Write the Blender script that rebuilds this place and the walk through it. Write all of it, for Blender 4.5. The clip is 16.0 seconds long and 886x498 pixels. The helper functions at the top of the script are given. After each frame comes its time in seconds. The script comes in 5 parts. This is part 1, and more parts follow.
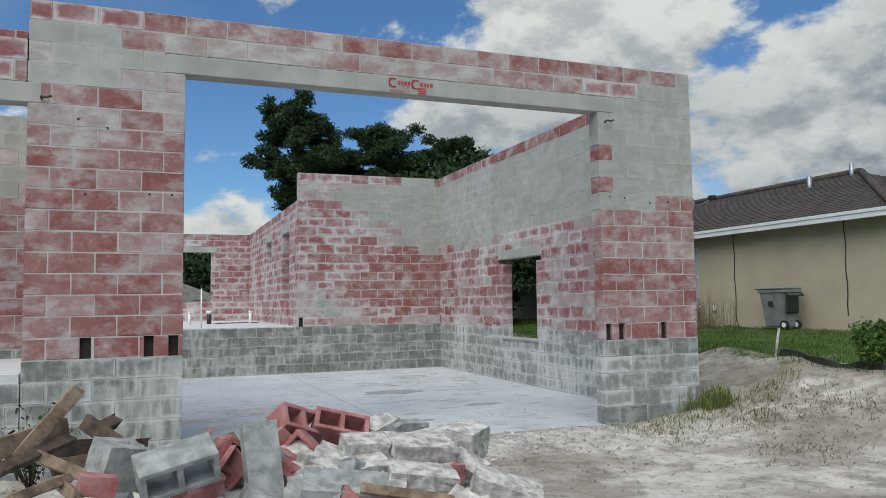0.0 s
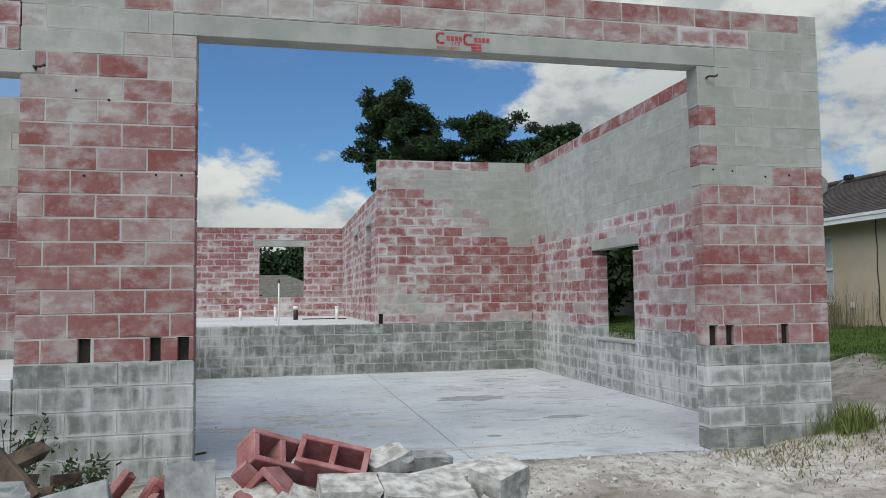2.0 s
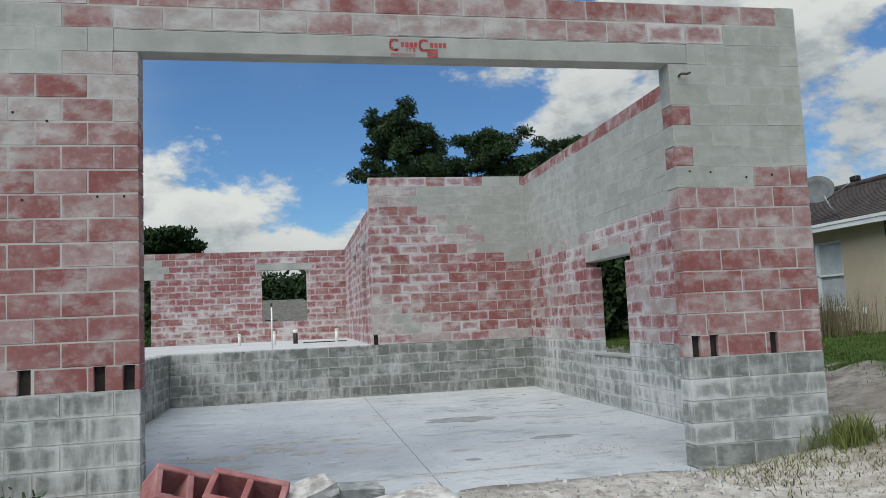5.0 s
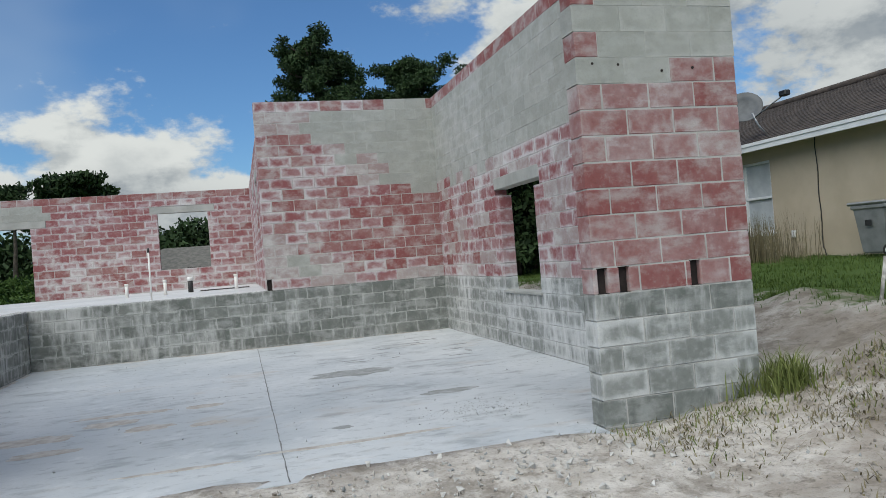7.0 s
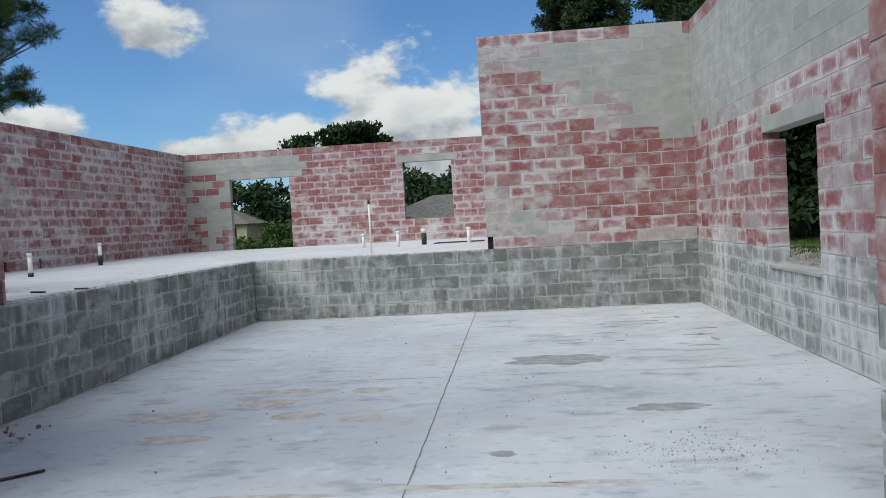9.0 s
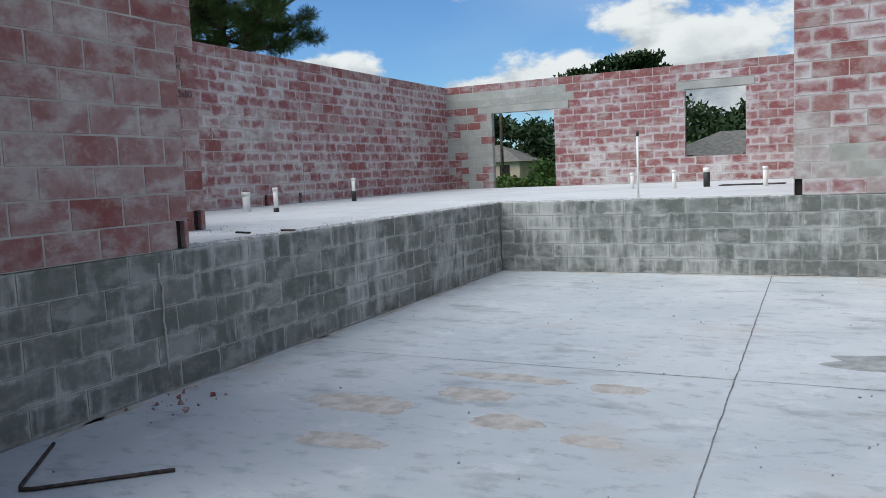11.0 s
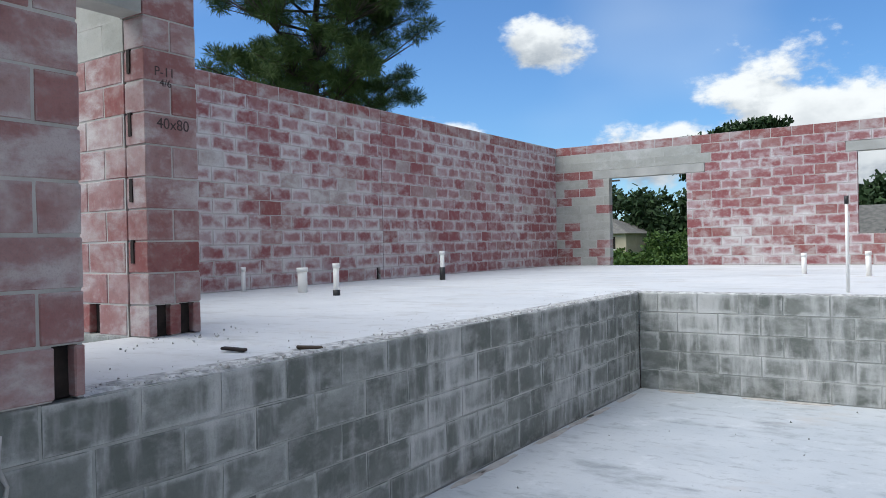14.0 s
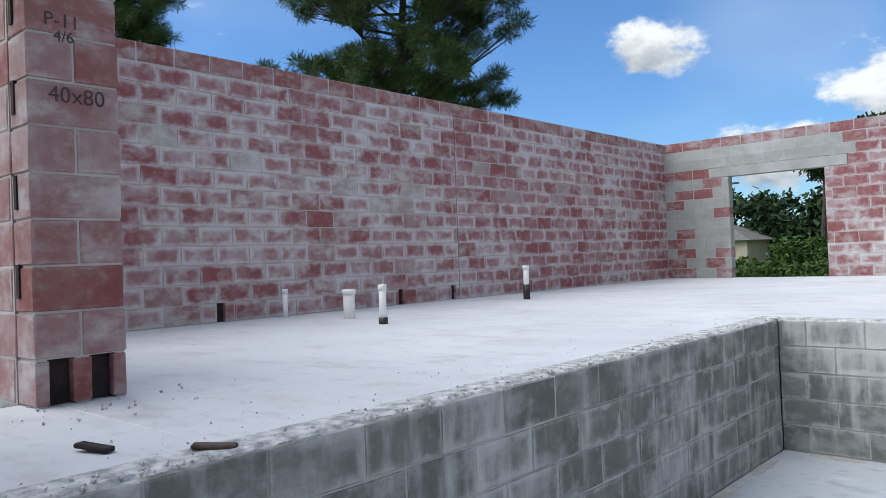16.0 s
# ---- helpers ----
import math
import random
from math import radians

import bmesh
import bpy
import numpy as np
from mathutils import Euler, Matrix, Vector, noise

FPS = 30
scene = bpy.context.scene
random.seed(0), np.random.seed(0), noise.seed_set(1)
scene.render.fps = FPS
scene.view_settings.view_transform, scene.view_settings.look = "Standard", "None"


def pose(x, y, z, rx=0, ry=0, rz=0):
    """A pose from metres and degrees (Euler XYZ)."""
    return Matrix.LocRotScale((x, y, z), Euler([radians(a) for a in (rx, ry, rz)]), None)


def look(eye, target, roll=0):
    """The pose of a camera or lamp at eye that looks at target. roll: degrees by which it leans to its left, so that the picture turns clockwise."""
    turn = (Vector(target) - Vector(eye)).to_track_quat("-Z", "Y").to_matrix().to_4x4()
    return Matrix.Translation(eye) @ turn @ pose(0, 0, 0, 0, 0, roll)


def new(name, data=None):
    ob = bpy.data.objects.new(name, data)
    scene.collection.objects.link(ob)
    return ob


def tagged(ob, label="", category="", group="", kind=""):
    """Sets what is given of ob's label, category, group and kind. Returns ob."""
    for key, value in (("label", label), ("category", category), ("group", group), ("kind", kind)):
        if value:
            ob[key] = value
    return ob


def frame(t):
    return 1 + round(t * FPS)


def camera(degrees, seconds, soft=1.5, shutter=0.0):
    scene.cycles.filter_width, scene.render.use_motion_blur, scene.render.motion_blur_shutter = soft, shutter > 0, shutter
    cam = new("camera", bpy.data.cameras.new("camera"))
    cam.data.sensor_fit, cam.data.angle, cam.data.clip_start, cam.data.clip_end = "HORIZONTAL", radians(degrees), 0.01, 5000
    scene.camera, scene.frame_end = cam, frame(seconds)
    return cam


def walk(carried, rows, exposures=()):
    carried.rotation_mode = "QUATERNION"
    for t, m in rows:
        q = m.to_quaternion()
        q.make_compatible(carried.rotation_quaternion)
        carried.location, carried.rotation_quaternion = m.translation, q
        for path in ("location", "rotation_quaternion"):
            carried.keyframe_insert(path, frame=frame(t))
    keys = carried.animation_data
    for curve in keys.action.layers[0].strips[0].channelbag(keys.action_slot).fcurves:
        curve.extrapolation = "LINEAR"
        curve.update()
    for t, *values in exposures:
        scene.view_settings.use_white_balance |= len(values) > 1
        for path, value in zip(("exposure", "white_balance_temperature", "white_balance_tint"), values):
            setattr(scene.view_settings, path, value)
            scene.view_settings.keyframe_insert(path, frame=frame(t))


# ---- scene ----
cam = camera(60.8, 16.0, 0.65)
EXPOSURES = [(0.0, 0.36, 6620, 4), (6.5, 0.36, 6600, 4), (8.5, 0.43, 6560, 5), (10.0, 0.52, 6450, 5), (12.5, 0.74, 6350, 6), (16.0, 0.84, 6330, 7)]
PATH = [
    (0, (-0.299, -7.973, 0.487), (0.42, -6.112, 0.629), -0.8),
    (0.5, (0.012, -7.624, 0.486), (0.678, -5.743, 0.621), -0.9),
    (1, (0.323, -7.348, 0.475), (0.923, -5.444, 0.602), -0.9),
    (1.5, (0.555, -7.074, 0.51), (1.071, -5.146, 0.634), -0.8),
    (2, (0.701, -6.843, 0.5), (1.128, -4.894, 0.632), -0.7),
    (2.5, (0.879, -6.769, 0.486), (1.227, -4.805, 0.634), -0.9),
    (3, (0.968, -6.754, 0.503), (1.27, -4.784, 0.669), -1.3),
    (3.5, (0.952, -6.76, 0.522), (1.248, -4.79, 0.697), -2.0),
    (4, (0.936, -6.753, 0.527), (1.263, -4.787, 0.7), -2.7),
    (4.2, (0.969, -6.756, 0.532), (1.315, -4.793, 0.7), -2.9),
    (6.3, (1.896, -5.792, 0.328), (2.294, -3.844, 0.546), -2.4),
    (6.5, (1.96, -5.616, 0.337), (2.371, -3.662, 0.459), -4.5),
    (7, (2.283, -5.275, 0.405), (2.807, -3.345, 0.42), -4.6),
    (7.5, (2.549, -4.934, 0.451), (2.905, -2.966, 0.472), -3.5),
    (8, (2.829, -4.412, 0.412), (3.073, -2.427, 0.428), -3.5),
    (8.5, (3.107, -3.992, 0.447), (3.163, -1.993, 0.426), -3.2),
    (9, (3.193, -3.528, 0.507), (3.003, -1.538, 0.433), -3.2),
    (9.5, (3.203, -2.972, 0.51), (2.755, -1.025, 0.413), -2.6),
    (10, (3.203, -2.492, 0.457), (2.504, -0.625, 0.294), -1.9),
    (12.3, (2.299, -0.467, 0.481), (1.351, 1.283, 0.284), -2.9),
    (12.5, (2.186, -0.299, 0.454), (1.219, 1.443, 0.28), -2.9),
    (13, (1.914, 0.1, 0.502), (0.912, 1.828, 0.385), -2.2),
    (13.5, (1.709, 0.603, 0.529), (0.669, 2.311, 0.473), -1.5),
    (14, (1.504, 0.984, 0.543), (0.4, 2.651, 0.534), -1.2),
    (14.5, (1.346, 1.359, 0.532), (0.149, 2.962, 0.556), -1.5),
    (15, (1.187, 1.807, 0.548), (-0.126, 3.315, 0.581), -2.0),
    (15.5, (0.958, 2.201, 0.557), (-0.434, 3.637, 0.577), -2.3),
    (16, (0.801, 2.671, 0.567), (-0.53, 4.163, 0.597), -2.2),
]
walk(cam, [(t, look(eye, target, roll)) for t, eye, target, roll in PATH], EXPOSURES)


# world: blue sky with heaps of cumulus, and a sun softened by cloud
def node(tree, kind, loc=(0, 0), **props):
    n = tree.nodes.new(kind)
    for k, v in props.items():
        setattr(n, k, v)
    return n


def math_node(tree, op, a, b=None, c=None, clamp=False):
    n = tree.nodes.new("ShaderNodeMath")
    n.operation, n.use_clamp = op, clamp
    for i, v in enumerate((a, b, c)):
        if v is None:
            continue
        if isinstance(v, (int, float)):
            n.inputs[i].default_value = v
        else:
            tree.links.new(v, n.inputs[i])
    return n.outputs[0]


def mix_col(tree, fac, a, b, blend="MIX"):
    n = tree.nodes.new("ShaderNodeMix")
    n.data_type, n.blend_type = "RGBA", blend
    for i, v in ((0, fac), (6, a), (7, b)):
        if isinstance(v, (int, float)):
            n.inputs[i].default_value = v
        elif isinstance(v, tuple):
            n.inputs[i].default_value = (*v, 1)
        else:
            tree.links.new(v, n.inputs[i])
    return n.outputs[2]


def ramp(tree, fac, lo, hi):
    n = tree.nodes.new("ShaderNodeMapRange")
    n.interpolation_type = "SMOOTHSTEP"
    tree.links.new(fac, n.inputs[0])
    n.inputs[1].default_value, n.inputs[2].default_value = lo, hi
    return n.outputs[0]


def noise_fac(tree, vec, scale, detail=4.0, rough=0.55):
    n = tree.nodes.new("ShaderNodeTexNoise")
    n.inputs["Scale"].default_value, n.inputs["Detail"].default_value, n.inputs["Roughness"].default_value = scale, detail, rough
    if vec is not None:
        tree.links.new(vec, n.inputs["Vector"])
    return n.outputs["Fac"]


SUN_HEADING, SUN_HEIGHT = 226.0, 55.0   # degrees right of +y, and above the horizon
world = bpy.data.worlds.new("sky")
scene.world = world
world.use_nodes = True
wt = world.node_tree
wt.nodes.clear()
sky = node(wt, "ShaderNodeTexSky", sky_type="NISHITA", sun_disc=False, sun_elevation=radians(SUN_HEIGHT), sun_rotation=radians(SUN_HEADING), air_density=1.0, dust_density=0.4, ozone_density=2.0)
coord = node(wt, "ShaderNodeTexCoord").outputs["Generated"]
sep = node(wt, "ShaderNodeSeparateXYZ")
wt.links.new(coord, sep.inputs[0])
stretch = node(wt, "ShaderNodeVectorMath", operation="MULTIPLY")
wt.links.new(coord, stretch.inputs[0])
stretch.inputs[1].default_value = (1, 1, 1.7)
cv = stretch.outputs[0]
heap = noise_fac(wt, cv, 8.5, 12, 0.61)
wide = noise_fac(wt, cv, 2.1, 3, 0.5)


def bank(heading, height, across, up):
    """A bank of cumulus towards a heading and a height, in degrees."""
    h, e = radians(heading), radians(height)
    d = Vector((math.sin(h) * math.cos(e), math.cos(h) * math.cos(e), math.sin(e)))
    side = Vector((math.cos(h), -math.sin(h), 0))
    top = side.cross(d)
    out = []
    for axis, size in ((side, across), (top, up)):
        n = node(wt, "ShaderNodeVectorMath", operation="DOT_PRODUCT")
        wt.links.new(coord, n.inputs[0])
        n.inputs[1].default_value = axis / math.tan(radians(size))
        out.append(n.outputs["Value"])
    r2 = math_node(wt, "ADD", math_node(wt, "MULTIPLY", out[0], out[0]), math_node(wt, "MULTIPLY", out[1], out[1]))
    n = node(wt, "ShaderNodeVectorMath", operation="DOT_PRODUCT")
    wt.links.new(coord, n.inputs[0])
    n.inputs[1].default_value = d
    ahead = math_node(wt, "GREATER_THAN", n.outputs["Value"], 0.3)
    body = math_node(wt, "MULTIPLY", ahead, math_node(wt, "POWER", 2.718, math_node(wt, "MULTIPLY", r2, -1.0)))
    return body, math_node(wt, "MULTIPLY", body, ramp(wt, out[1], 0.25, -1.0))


# banks at 80 and 118 are unseen, enlarged to brighten faces towards +x
BANKS = [(33, 19, 15, 10), (50, 12, 17, 10), (24, 13, 8, 4), (-7.5, 7.5, 10, 6.2), (0, 5, 9, 4.2), (-17, 6.5, 6, 3.0), (-26, 14.3, 3.6, 2.2), (-23, 6.0, 4.5, 1.3), (-34, 7.5, 6, 1.4),
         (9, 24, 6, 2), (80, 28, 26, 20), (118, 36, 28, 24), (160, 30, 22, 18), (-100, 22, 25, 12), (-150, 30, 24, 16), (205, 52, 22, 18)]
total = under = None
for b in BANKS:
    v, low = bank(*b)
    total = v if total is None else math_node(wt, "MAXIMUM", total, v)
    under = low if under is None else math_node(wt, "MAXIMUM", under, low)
dense = math_node(wt, "ADD", math_node(wt, "MULTIPLY_ADD", heap, 2.3, -1.15), math_node(wt, "MULTIPLY_ADD", total, 1.0, -0.45))
cover = ramp(wt, dense, -0.05, 0.30)
thin = math_node(wt, "MULTIPLY", ramp(wt, wide, 0.50, 0.8), 0.3)
lift = node(wt, "ShaderNodeVectorMath", operation="ADD")
wt.links.new(cv, lift.inputs[0])
lift.inputs[1].default_value = (0.0, 0.0, 0.045)
relief = ramp(wt, math_node(wt, "SUBTRACT", noise_fac(wt, lift.outputs[0], 8.5, 6, 0.55), heap), -0.08, 0.18)
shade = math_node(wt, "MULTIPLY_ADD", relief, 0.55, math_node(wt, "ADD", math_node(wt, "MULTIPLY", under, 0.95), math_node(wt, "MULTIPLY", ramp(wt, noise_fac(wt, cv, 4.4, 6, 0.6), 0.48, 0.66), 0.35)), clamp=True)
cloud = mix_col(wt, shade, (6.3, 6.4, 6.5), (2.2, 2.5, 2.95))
tint = mix_col(wt, 1.0, sky.outputs[0], (0.53, 0.75, 1.0), "MULTIPLY")
skycol = mix_col(wt, thin, tint, (6.0, 6.5, 7.0))
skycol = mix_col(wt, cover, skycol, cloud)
bg = node(wt, "ShaderNodeBackground")
bg.inputs["Strength"].default_value = 0.088
wt.links.new(skycol, bg.inputs["Color"])
wo = node(wt, "ShaderNodeOutputWorld")
wt.links.new(bg.outputs[0], wo.inputs[0])

sun = new("sun", bpy.data.lights.new("sun", "SUN"))
sun.data.energy, sun.data.angle, sun.data.color = 2.5, radians(75), (1.0, 0.97, 0.93)
sh, se = radians(SUN_HEADING), radians(SUN_HEIGHT)
sun.matrix_world = look((0, 0, 30), Vector((0, 0, 30)) - Vector((math.sin(sh) * math.cos(se), math.cos(sh) * math.cos(se), math.sin(se))))

C, BL = 0.2032, 0.4064      # a course and a block's length
FLOOR, SLAB = -5 * C, 0.0   # garage floor and house slab


# ---- materials ----
def material(name):
    m = bpy.data.materials.new(name)
    m.use_nodes = True
    return m, m.node_tree, m.node_tree.nodes["Principled BSDF"]


def bump(tree, bsdf, height, strength=0.4, distance=0.01):
    b = tree.nodes.new("ShaderNodeBump")
    b.inputs["Strength"].default_value, b.inputs["Distance"].default_value = strength, distance
    tree.links.new(height, b.inputs["Height"])
    tree.links.new(b.outputs[0], bsdf.inputs["Normal"])


def plain(name, a, b, scale=6.0, rough=0.8, relief=0.2, metal=0.0, fine=60.0):
    """A surface of two tones with grain at two scales."""
    m, t, p = material(name)
    pos = t.nodes.new("ShaderNodeNewGeometry").outputs["Position"]
    big, small = noise_fac(t, pos, scale, 5), noise_fac(t, pos, fine, 3)
    f = math_node(t, "ADD", ramp(t, big, 0.3, 0.7), math_node(t, "MULTIPLY_ADD", small, 0.5, -0.25), clamp=True)
    t.links.new(mix_col(t, f, a, b), p.inputs["Base Color"])
    p.inputs["Roughness"].default_value, p.inputs["Metallic"].default_value = rough, metal
    if relief:
        bump(t, p, math_node(t, "ADD", small, big), relief, 0.006)
    return m


def block_material(name, deep, pale, smear_col, smear, chalk, drips=False, mottle=1.0, soft=0.03):
    """Concrete block: dyed or grey face, mortar smeared in from the joints, chalky bloom and drips."""
    m, t, p = material(name)
    gen = t.nodes.new("ShaderNodeTexCoord").outputs["Generated"]
    pos = t.nodes.new("ShaderNodeNewGeometry").outputs["Position"]
    rnd = t.nodes.new("ShaderNodeObjectInfo").outputs["Random"]
    s = t.nodes.new("ShaderNodeSeparateXYZ")
    t.links.new(gen, s.inputs[0])
    dx = math_node(t, "MULTIPLY_ADD", math_node(t, "ABSOLUTE", math_node(t, "SUBTRACT", s.outputs[0], 0.5)), -0.40, 0.20)
    dz = math_node(t, "MULTIPLY_ADD", math_node(t, "ABSOLUTE", math_node(t, "SUBTRACT", s.outputs[2], 0.5)), -0.20, 0.10)
    nrm = t.nodes.new("ShaderNodeSeparateXYZ")
    t.links.new(t.nodes.new("ShaderNodeTexCoord").outputs["Normal"], nrm.inputs[0])
    dx = math_node(t, "MULTIPLY_ADD", math_node(t, "ABSOLUTE", nrm.outputs[0]), 0.07, dx)
    dz = math_node(t, "MULTIPLY_ADD", math_node(t, "ABSOLUTE", nrm.outputs[2]), 0.05, dz)
    d = math_node(t, "MINIMUM", dx, dz)
    shifted = t.nodes.new("ShaderNodeVectorMath")
    shifted.operation = "MULTIPLY_ADD"
    t.links.new(pos, shifted.inputs[0])
    shifted.inputs[1].default_value = (1, 1, 1)
    comb = t.nodes.new("ShaderNodeCombineXYZ")
    for i in range(3):
        t.links.new(math_node(t, "MULTIPLY", rnd, 37.0 + 11 * i), comb.inputs[i])
    t.links.new(comb.outputs[0], shifted.inputs[2])
    own = shifted.outputs[0]
    big, mid, fine = noise_fac(t, pos, 0.75, 3), noise_fac(t, own, 7.0, 5, 0.6), noise_fac(t, own, 120.0, 3, 0.7)
    # tone of each block
    tone = math_node(t, "ADD", math_node(t, "MULTIPLY_ADD", rnd, 0.7, -0.3), math_node(t, "MULTIPLY_ADD", noise_fac(t, own, 3.6, 4, 0.55), 1.9, -0.75), clamp=True)
    col = mix_col(t, tone, deep, pale)
    scrape = noise_fac(t, own, 15.0, 6, 0.68)
    col = mix_col(t, math_node(t, "MULTIPLY", ramp(t, scrape, 0.50, 0.70), 0.26 * mottle), col, smear_col)
    col = mix_col(t, math_node(t, "MULTIPLY", ramp(t, scrape, 0.46, 0.32), 0.20 * mottle), col, tuple(0.5 * v for v in deep))
    wash = t.nodes.new("ShaderNodeVectorMath")
    wash.operation = "MULTIPLY"
    t.links.new(pos, wash.inputs[0])
    wash.inputs[1].default_value = (1, 1, 1.9)
    col = mix_col(t, math_node(t, "MULTIPLY", ramp(t, noise_fac(t, wash.outputs[0], 2.6, 6, 0.62), 0.47, 0.66), 0.62 * mottle), col, smear_col)
    # mortar dragged in from the joints
    reach = math_node(t, "ADD", math_node(t, "MULTIPLY_ADD", big, 0.10, smear - 0.05), math_node(t, "MULTIPLY_ADD", rnd, 0.03, -0.015))
    edge = math_node(t, "SUBTRACT", math_node(t, "MULTIPLY_ADD", mid, 0.13, -0.065), math_node(t, "SUBTRACT", d, reach))
    edge = ramp(t, edge, -soft, soft)
    streak = t.nodes.new("ShaderNodeVectorMath")
    streak.operation = "MULTIPLY"
    t.links.new(pos, streak.inputs[0])
    streak.inputs[1].default_value = (1, 1, 0.22) if drips else (0.42, 0.42, 0.5)
    drip = noise_fac(t, streak.outputs[0], 9.0, 4, 0.6)
    bloom = math_node(t, "MULTIPLY", ramp(t, math_node(t, "ADD", math_node(t, "MULTIPLY", drip, 0.6), math_node(t, "MULTIPLY", big, 0.55)), 0.545, 0.78), chalk)
    col = mix_col(t, math_node(t, "MULTIPLY", edge, 0.8), col, smear_col)
    col = mix_col(t, bloom, col, (0.62, 0.62, 0.61))
    col = mix_col(t, math_node(t, "MULTIPLY", ramp(t, fine, 0.45, 0.72), 0.22), col, (0.10, 0.10, 0.10))
    t.links.new(col, p.inputs["Base Color"])
    p.inputs["Roughness"].default_value = 0.92
    p.inputs["Specular IOR Level"].default_value = 0.25
    bump(t, p, math_node(t, "ADD", math_node(t, "MULTIPLY", fine, 0.6), math_node(t, "ADD", mid, math_node(t, "MULTIPLY", edge, 0.6))), 0.35, 0.006)
    return m


M_RED = block_material("red_block", (0.25, 0.088, 0.083), (0.345, 0.20, 0.192), (0.42, 0.365, 0.352), -0.006, 0.5, False, 1.25, 0.022)
M_PINK = block_material("chalky_red_block", (0.26, 0.092, 0.094), (0.40, 0.265, 0.265), (0.60, 0.58, 0.59), 0.026, 0.8, False, 0.55)
M_GREY = block_material("grey_block", (0.335, 0.34, 0.308), (0.41, 0.41, 0.376), (0.45, 0.445, 0.42), 0.006, 0.35, False, 0.8)
M_DAMP = block_material("damp_grey_block", (0.15, 0.161, 0.147), (0.265, 0.276, 0.258), (0.50, 0.505, 0.49), 0.010, 0.7, True, 0.7, 0.022)
M_STEM = block_material("bloomed_grey_block", (0.215, 0.225, 0.21), (0.34, 0.35, 0.335), (0.58, 0.585, 0.575), 0.022, 1.0, True, 0.9)
M_CHALK = block_material("mortar_washed_block", (0.34, 0.255, 0.245), (0.44, 0.405, 0.39), (0.52, 0.505, 0.49), -0.004, 0.6, False, 1.2)
M_WASHED = block_material("washed_red_block", (0.285, 0.135, 0.13), (0.40, 0.295, 0.288), (0.50, 0.455, 0.45), -0.008, 0.6, False, 1.35, 0.02)
BLOCKS = {"m": M_WASHED, "e": M_STEM, "w": M_CHALK, "r": M_RED, "p": M_PINK, "g": M_GREY, "d": M_DAMP}
M_MORTAR = plain("mortar", (0.36, 0.35, 0.33), (0.49, 0.475, 0.455), 3.0, 0.95, 0.3)
M_MORTAR_DAMP = plain("damp_mortar", (0.28, 0.29, 0.27), (0.49, 0.49, 0.47), 2.0, 0.95, 0.3)
M_LINTEL = plain("precast_concrete", (0.31, 0.315, 0.29), (0.42, 0.415, 0.39), 2.5, 0.85, 0.15)


def floor_material(name, base, pale, dark, joints):
    m, t, p = material(name)
    pos = t.nodes.new("ShaderNodeNewGeometry").outputs["Position"]
    st = t.nodes.new("ShaderNodeVectorMath")
    st.operation = "MULTIPLY"
    t.links.new(pos, st.inputs[0])
    st.inputs[1].default_value = (0.72, 1.35, 1)
    big, drag, fine = noise_fac(t, pos, 0.6, 4), noise_fac(t, st.outputs[0], 2.4, 6, 0.62), noise_fac(t, pos, 45, 4, 0.7)
    col = mix_col(t, ramp(t, big, 0.3, 0.7), base, pale)
    col = mix_col(t, math_node(t, "MULTIPLY", ramp(t, drag, 0.52, 0.72), 0.62), col, dark)
    col = mix_col(t, math_node(t, "MULTIPLY", ramp(t, fine, 0.55, 0.75), 0.25), col, dark)
    scuff = noise_fac(t, st.outputs[0], 7.0, 8, 0.72)
    col = mix_col(t, math_node(t, "MULTIPLY", ramp(t, scuff, 0.53, 0.66), 0.45), col, dark)
    col = mix_col(t, math_node(t, "MULTIPLY", ramp(t, noise_fac(t, pos, 2.2, 7, 0.7), 0.55, 0.7), 0.35), col, (0.72, 0.73, 0.74))
    tan = math_node(t, "MULTIPLY", ramp(t, noise_fac(t, st.outputs[0], 0.9, 5, 0.65), 0.57, 0.70), 0.42)
    col = mix_col(t, tan, col, (0.44, 0.385, 0.335))
    t.links.new(col, p.inputs["Base Color"])
    p.inputs["Roughness"].default_value = 0.72
    p.inputs["Specular IOR Level"].default_value = 0.3
    bump(t, p, math_node(t, "ADD", fine, drag), 0.12, 0.004)
    return m


M_FLOOR = floor_material("garage_concrete", (0.43, 0.46, 0.485), (0.54, 0.56, 0.575), (0.22, 0.235, 0.25), True)
M_SLAB = floor_material("house_concrete", (0.53, 0.54, 0.55), (0.62, 0.625, 0.625), (0.42, 0.41, 0.395), False)
M_LIP = plain("crumbled_slab_edge", (0.24, 0.24, 0.235), (0.60, 0.60, 0.59), 14, 0.95, 0.8, fine=70.0)
M_STAIN = plain("floor_stain", (0.22, 0.23, 0.22), (0.36, 0.37, 0.37), 8, 0.8, 0.1)
M_TAN = plain("tan_residue", (0.36, 0.325, 0.29), (0.50, 0.475, 0.445), 9, 0.9, 0.3)
M_STONE = plain("mortar_stone", (0.36, 0.35, 0.33), (0.55, 0.54, 0.52), 7, 0.95, 0.4)
M_CRACK = plain("saw_cut", (0.10, 0.10, 0.10), (0.25, 0.25, 0.25), 12, 0.9, 0)
M_PVC = plain("white_pvc", (0.72, 0.71, 0.68), (0.80, 0.80, 0.78), 5, 0.4, 0.03)
M_BLACK = plain("black_plastic", (0.012, 0.012, 0.013), (0.03, 0.03, 0.03), 8, 0.5, 0.05)
M_WOOD = plain("weathered_wood", (0.10, 0.066, 0.042), (0.30, 0.225, 0.155), 9, 0.8, 0.4)
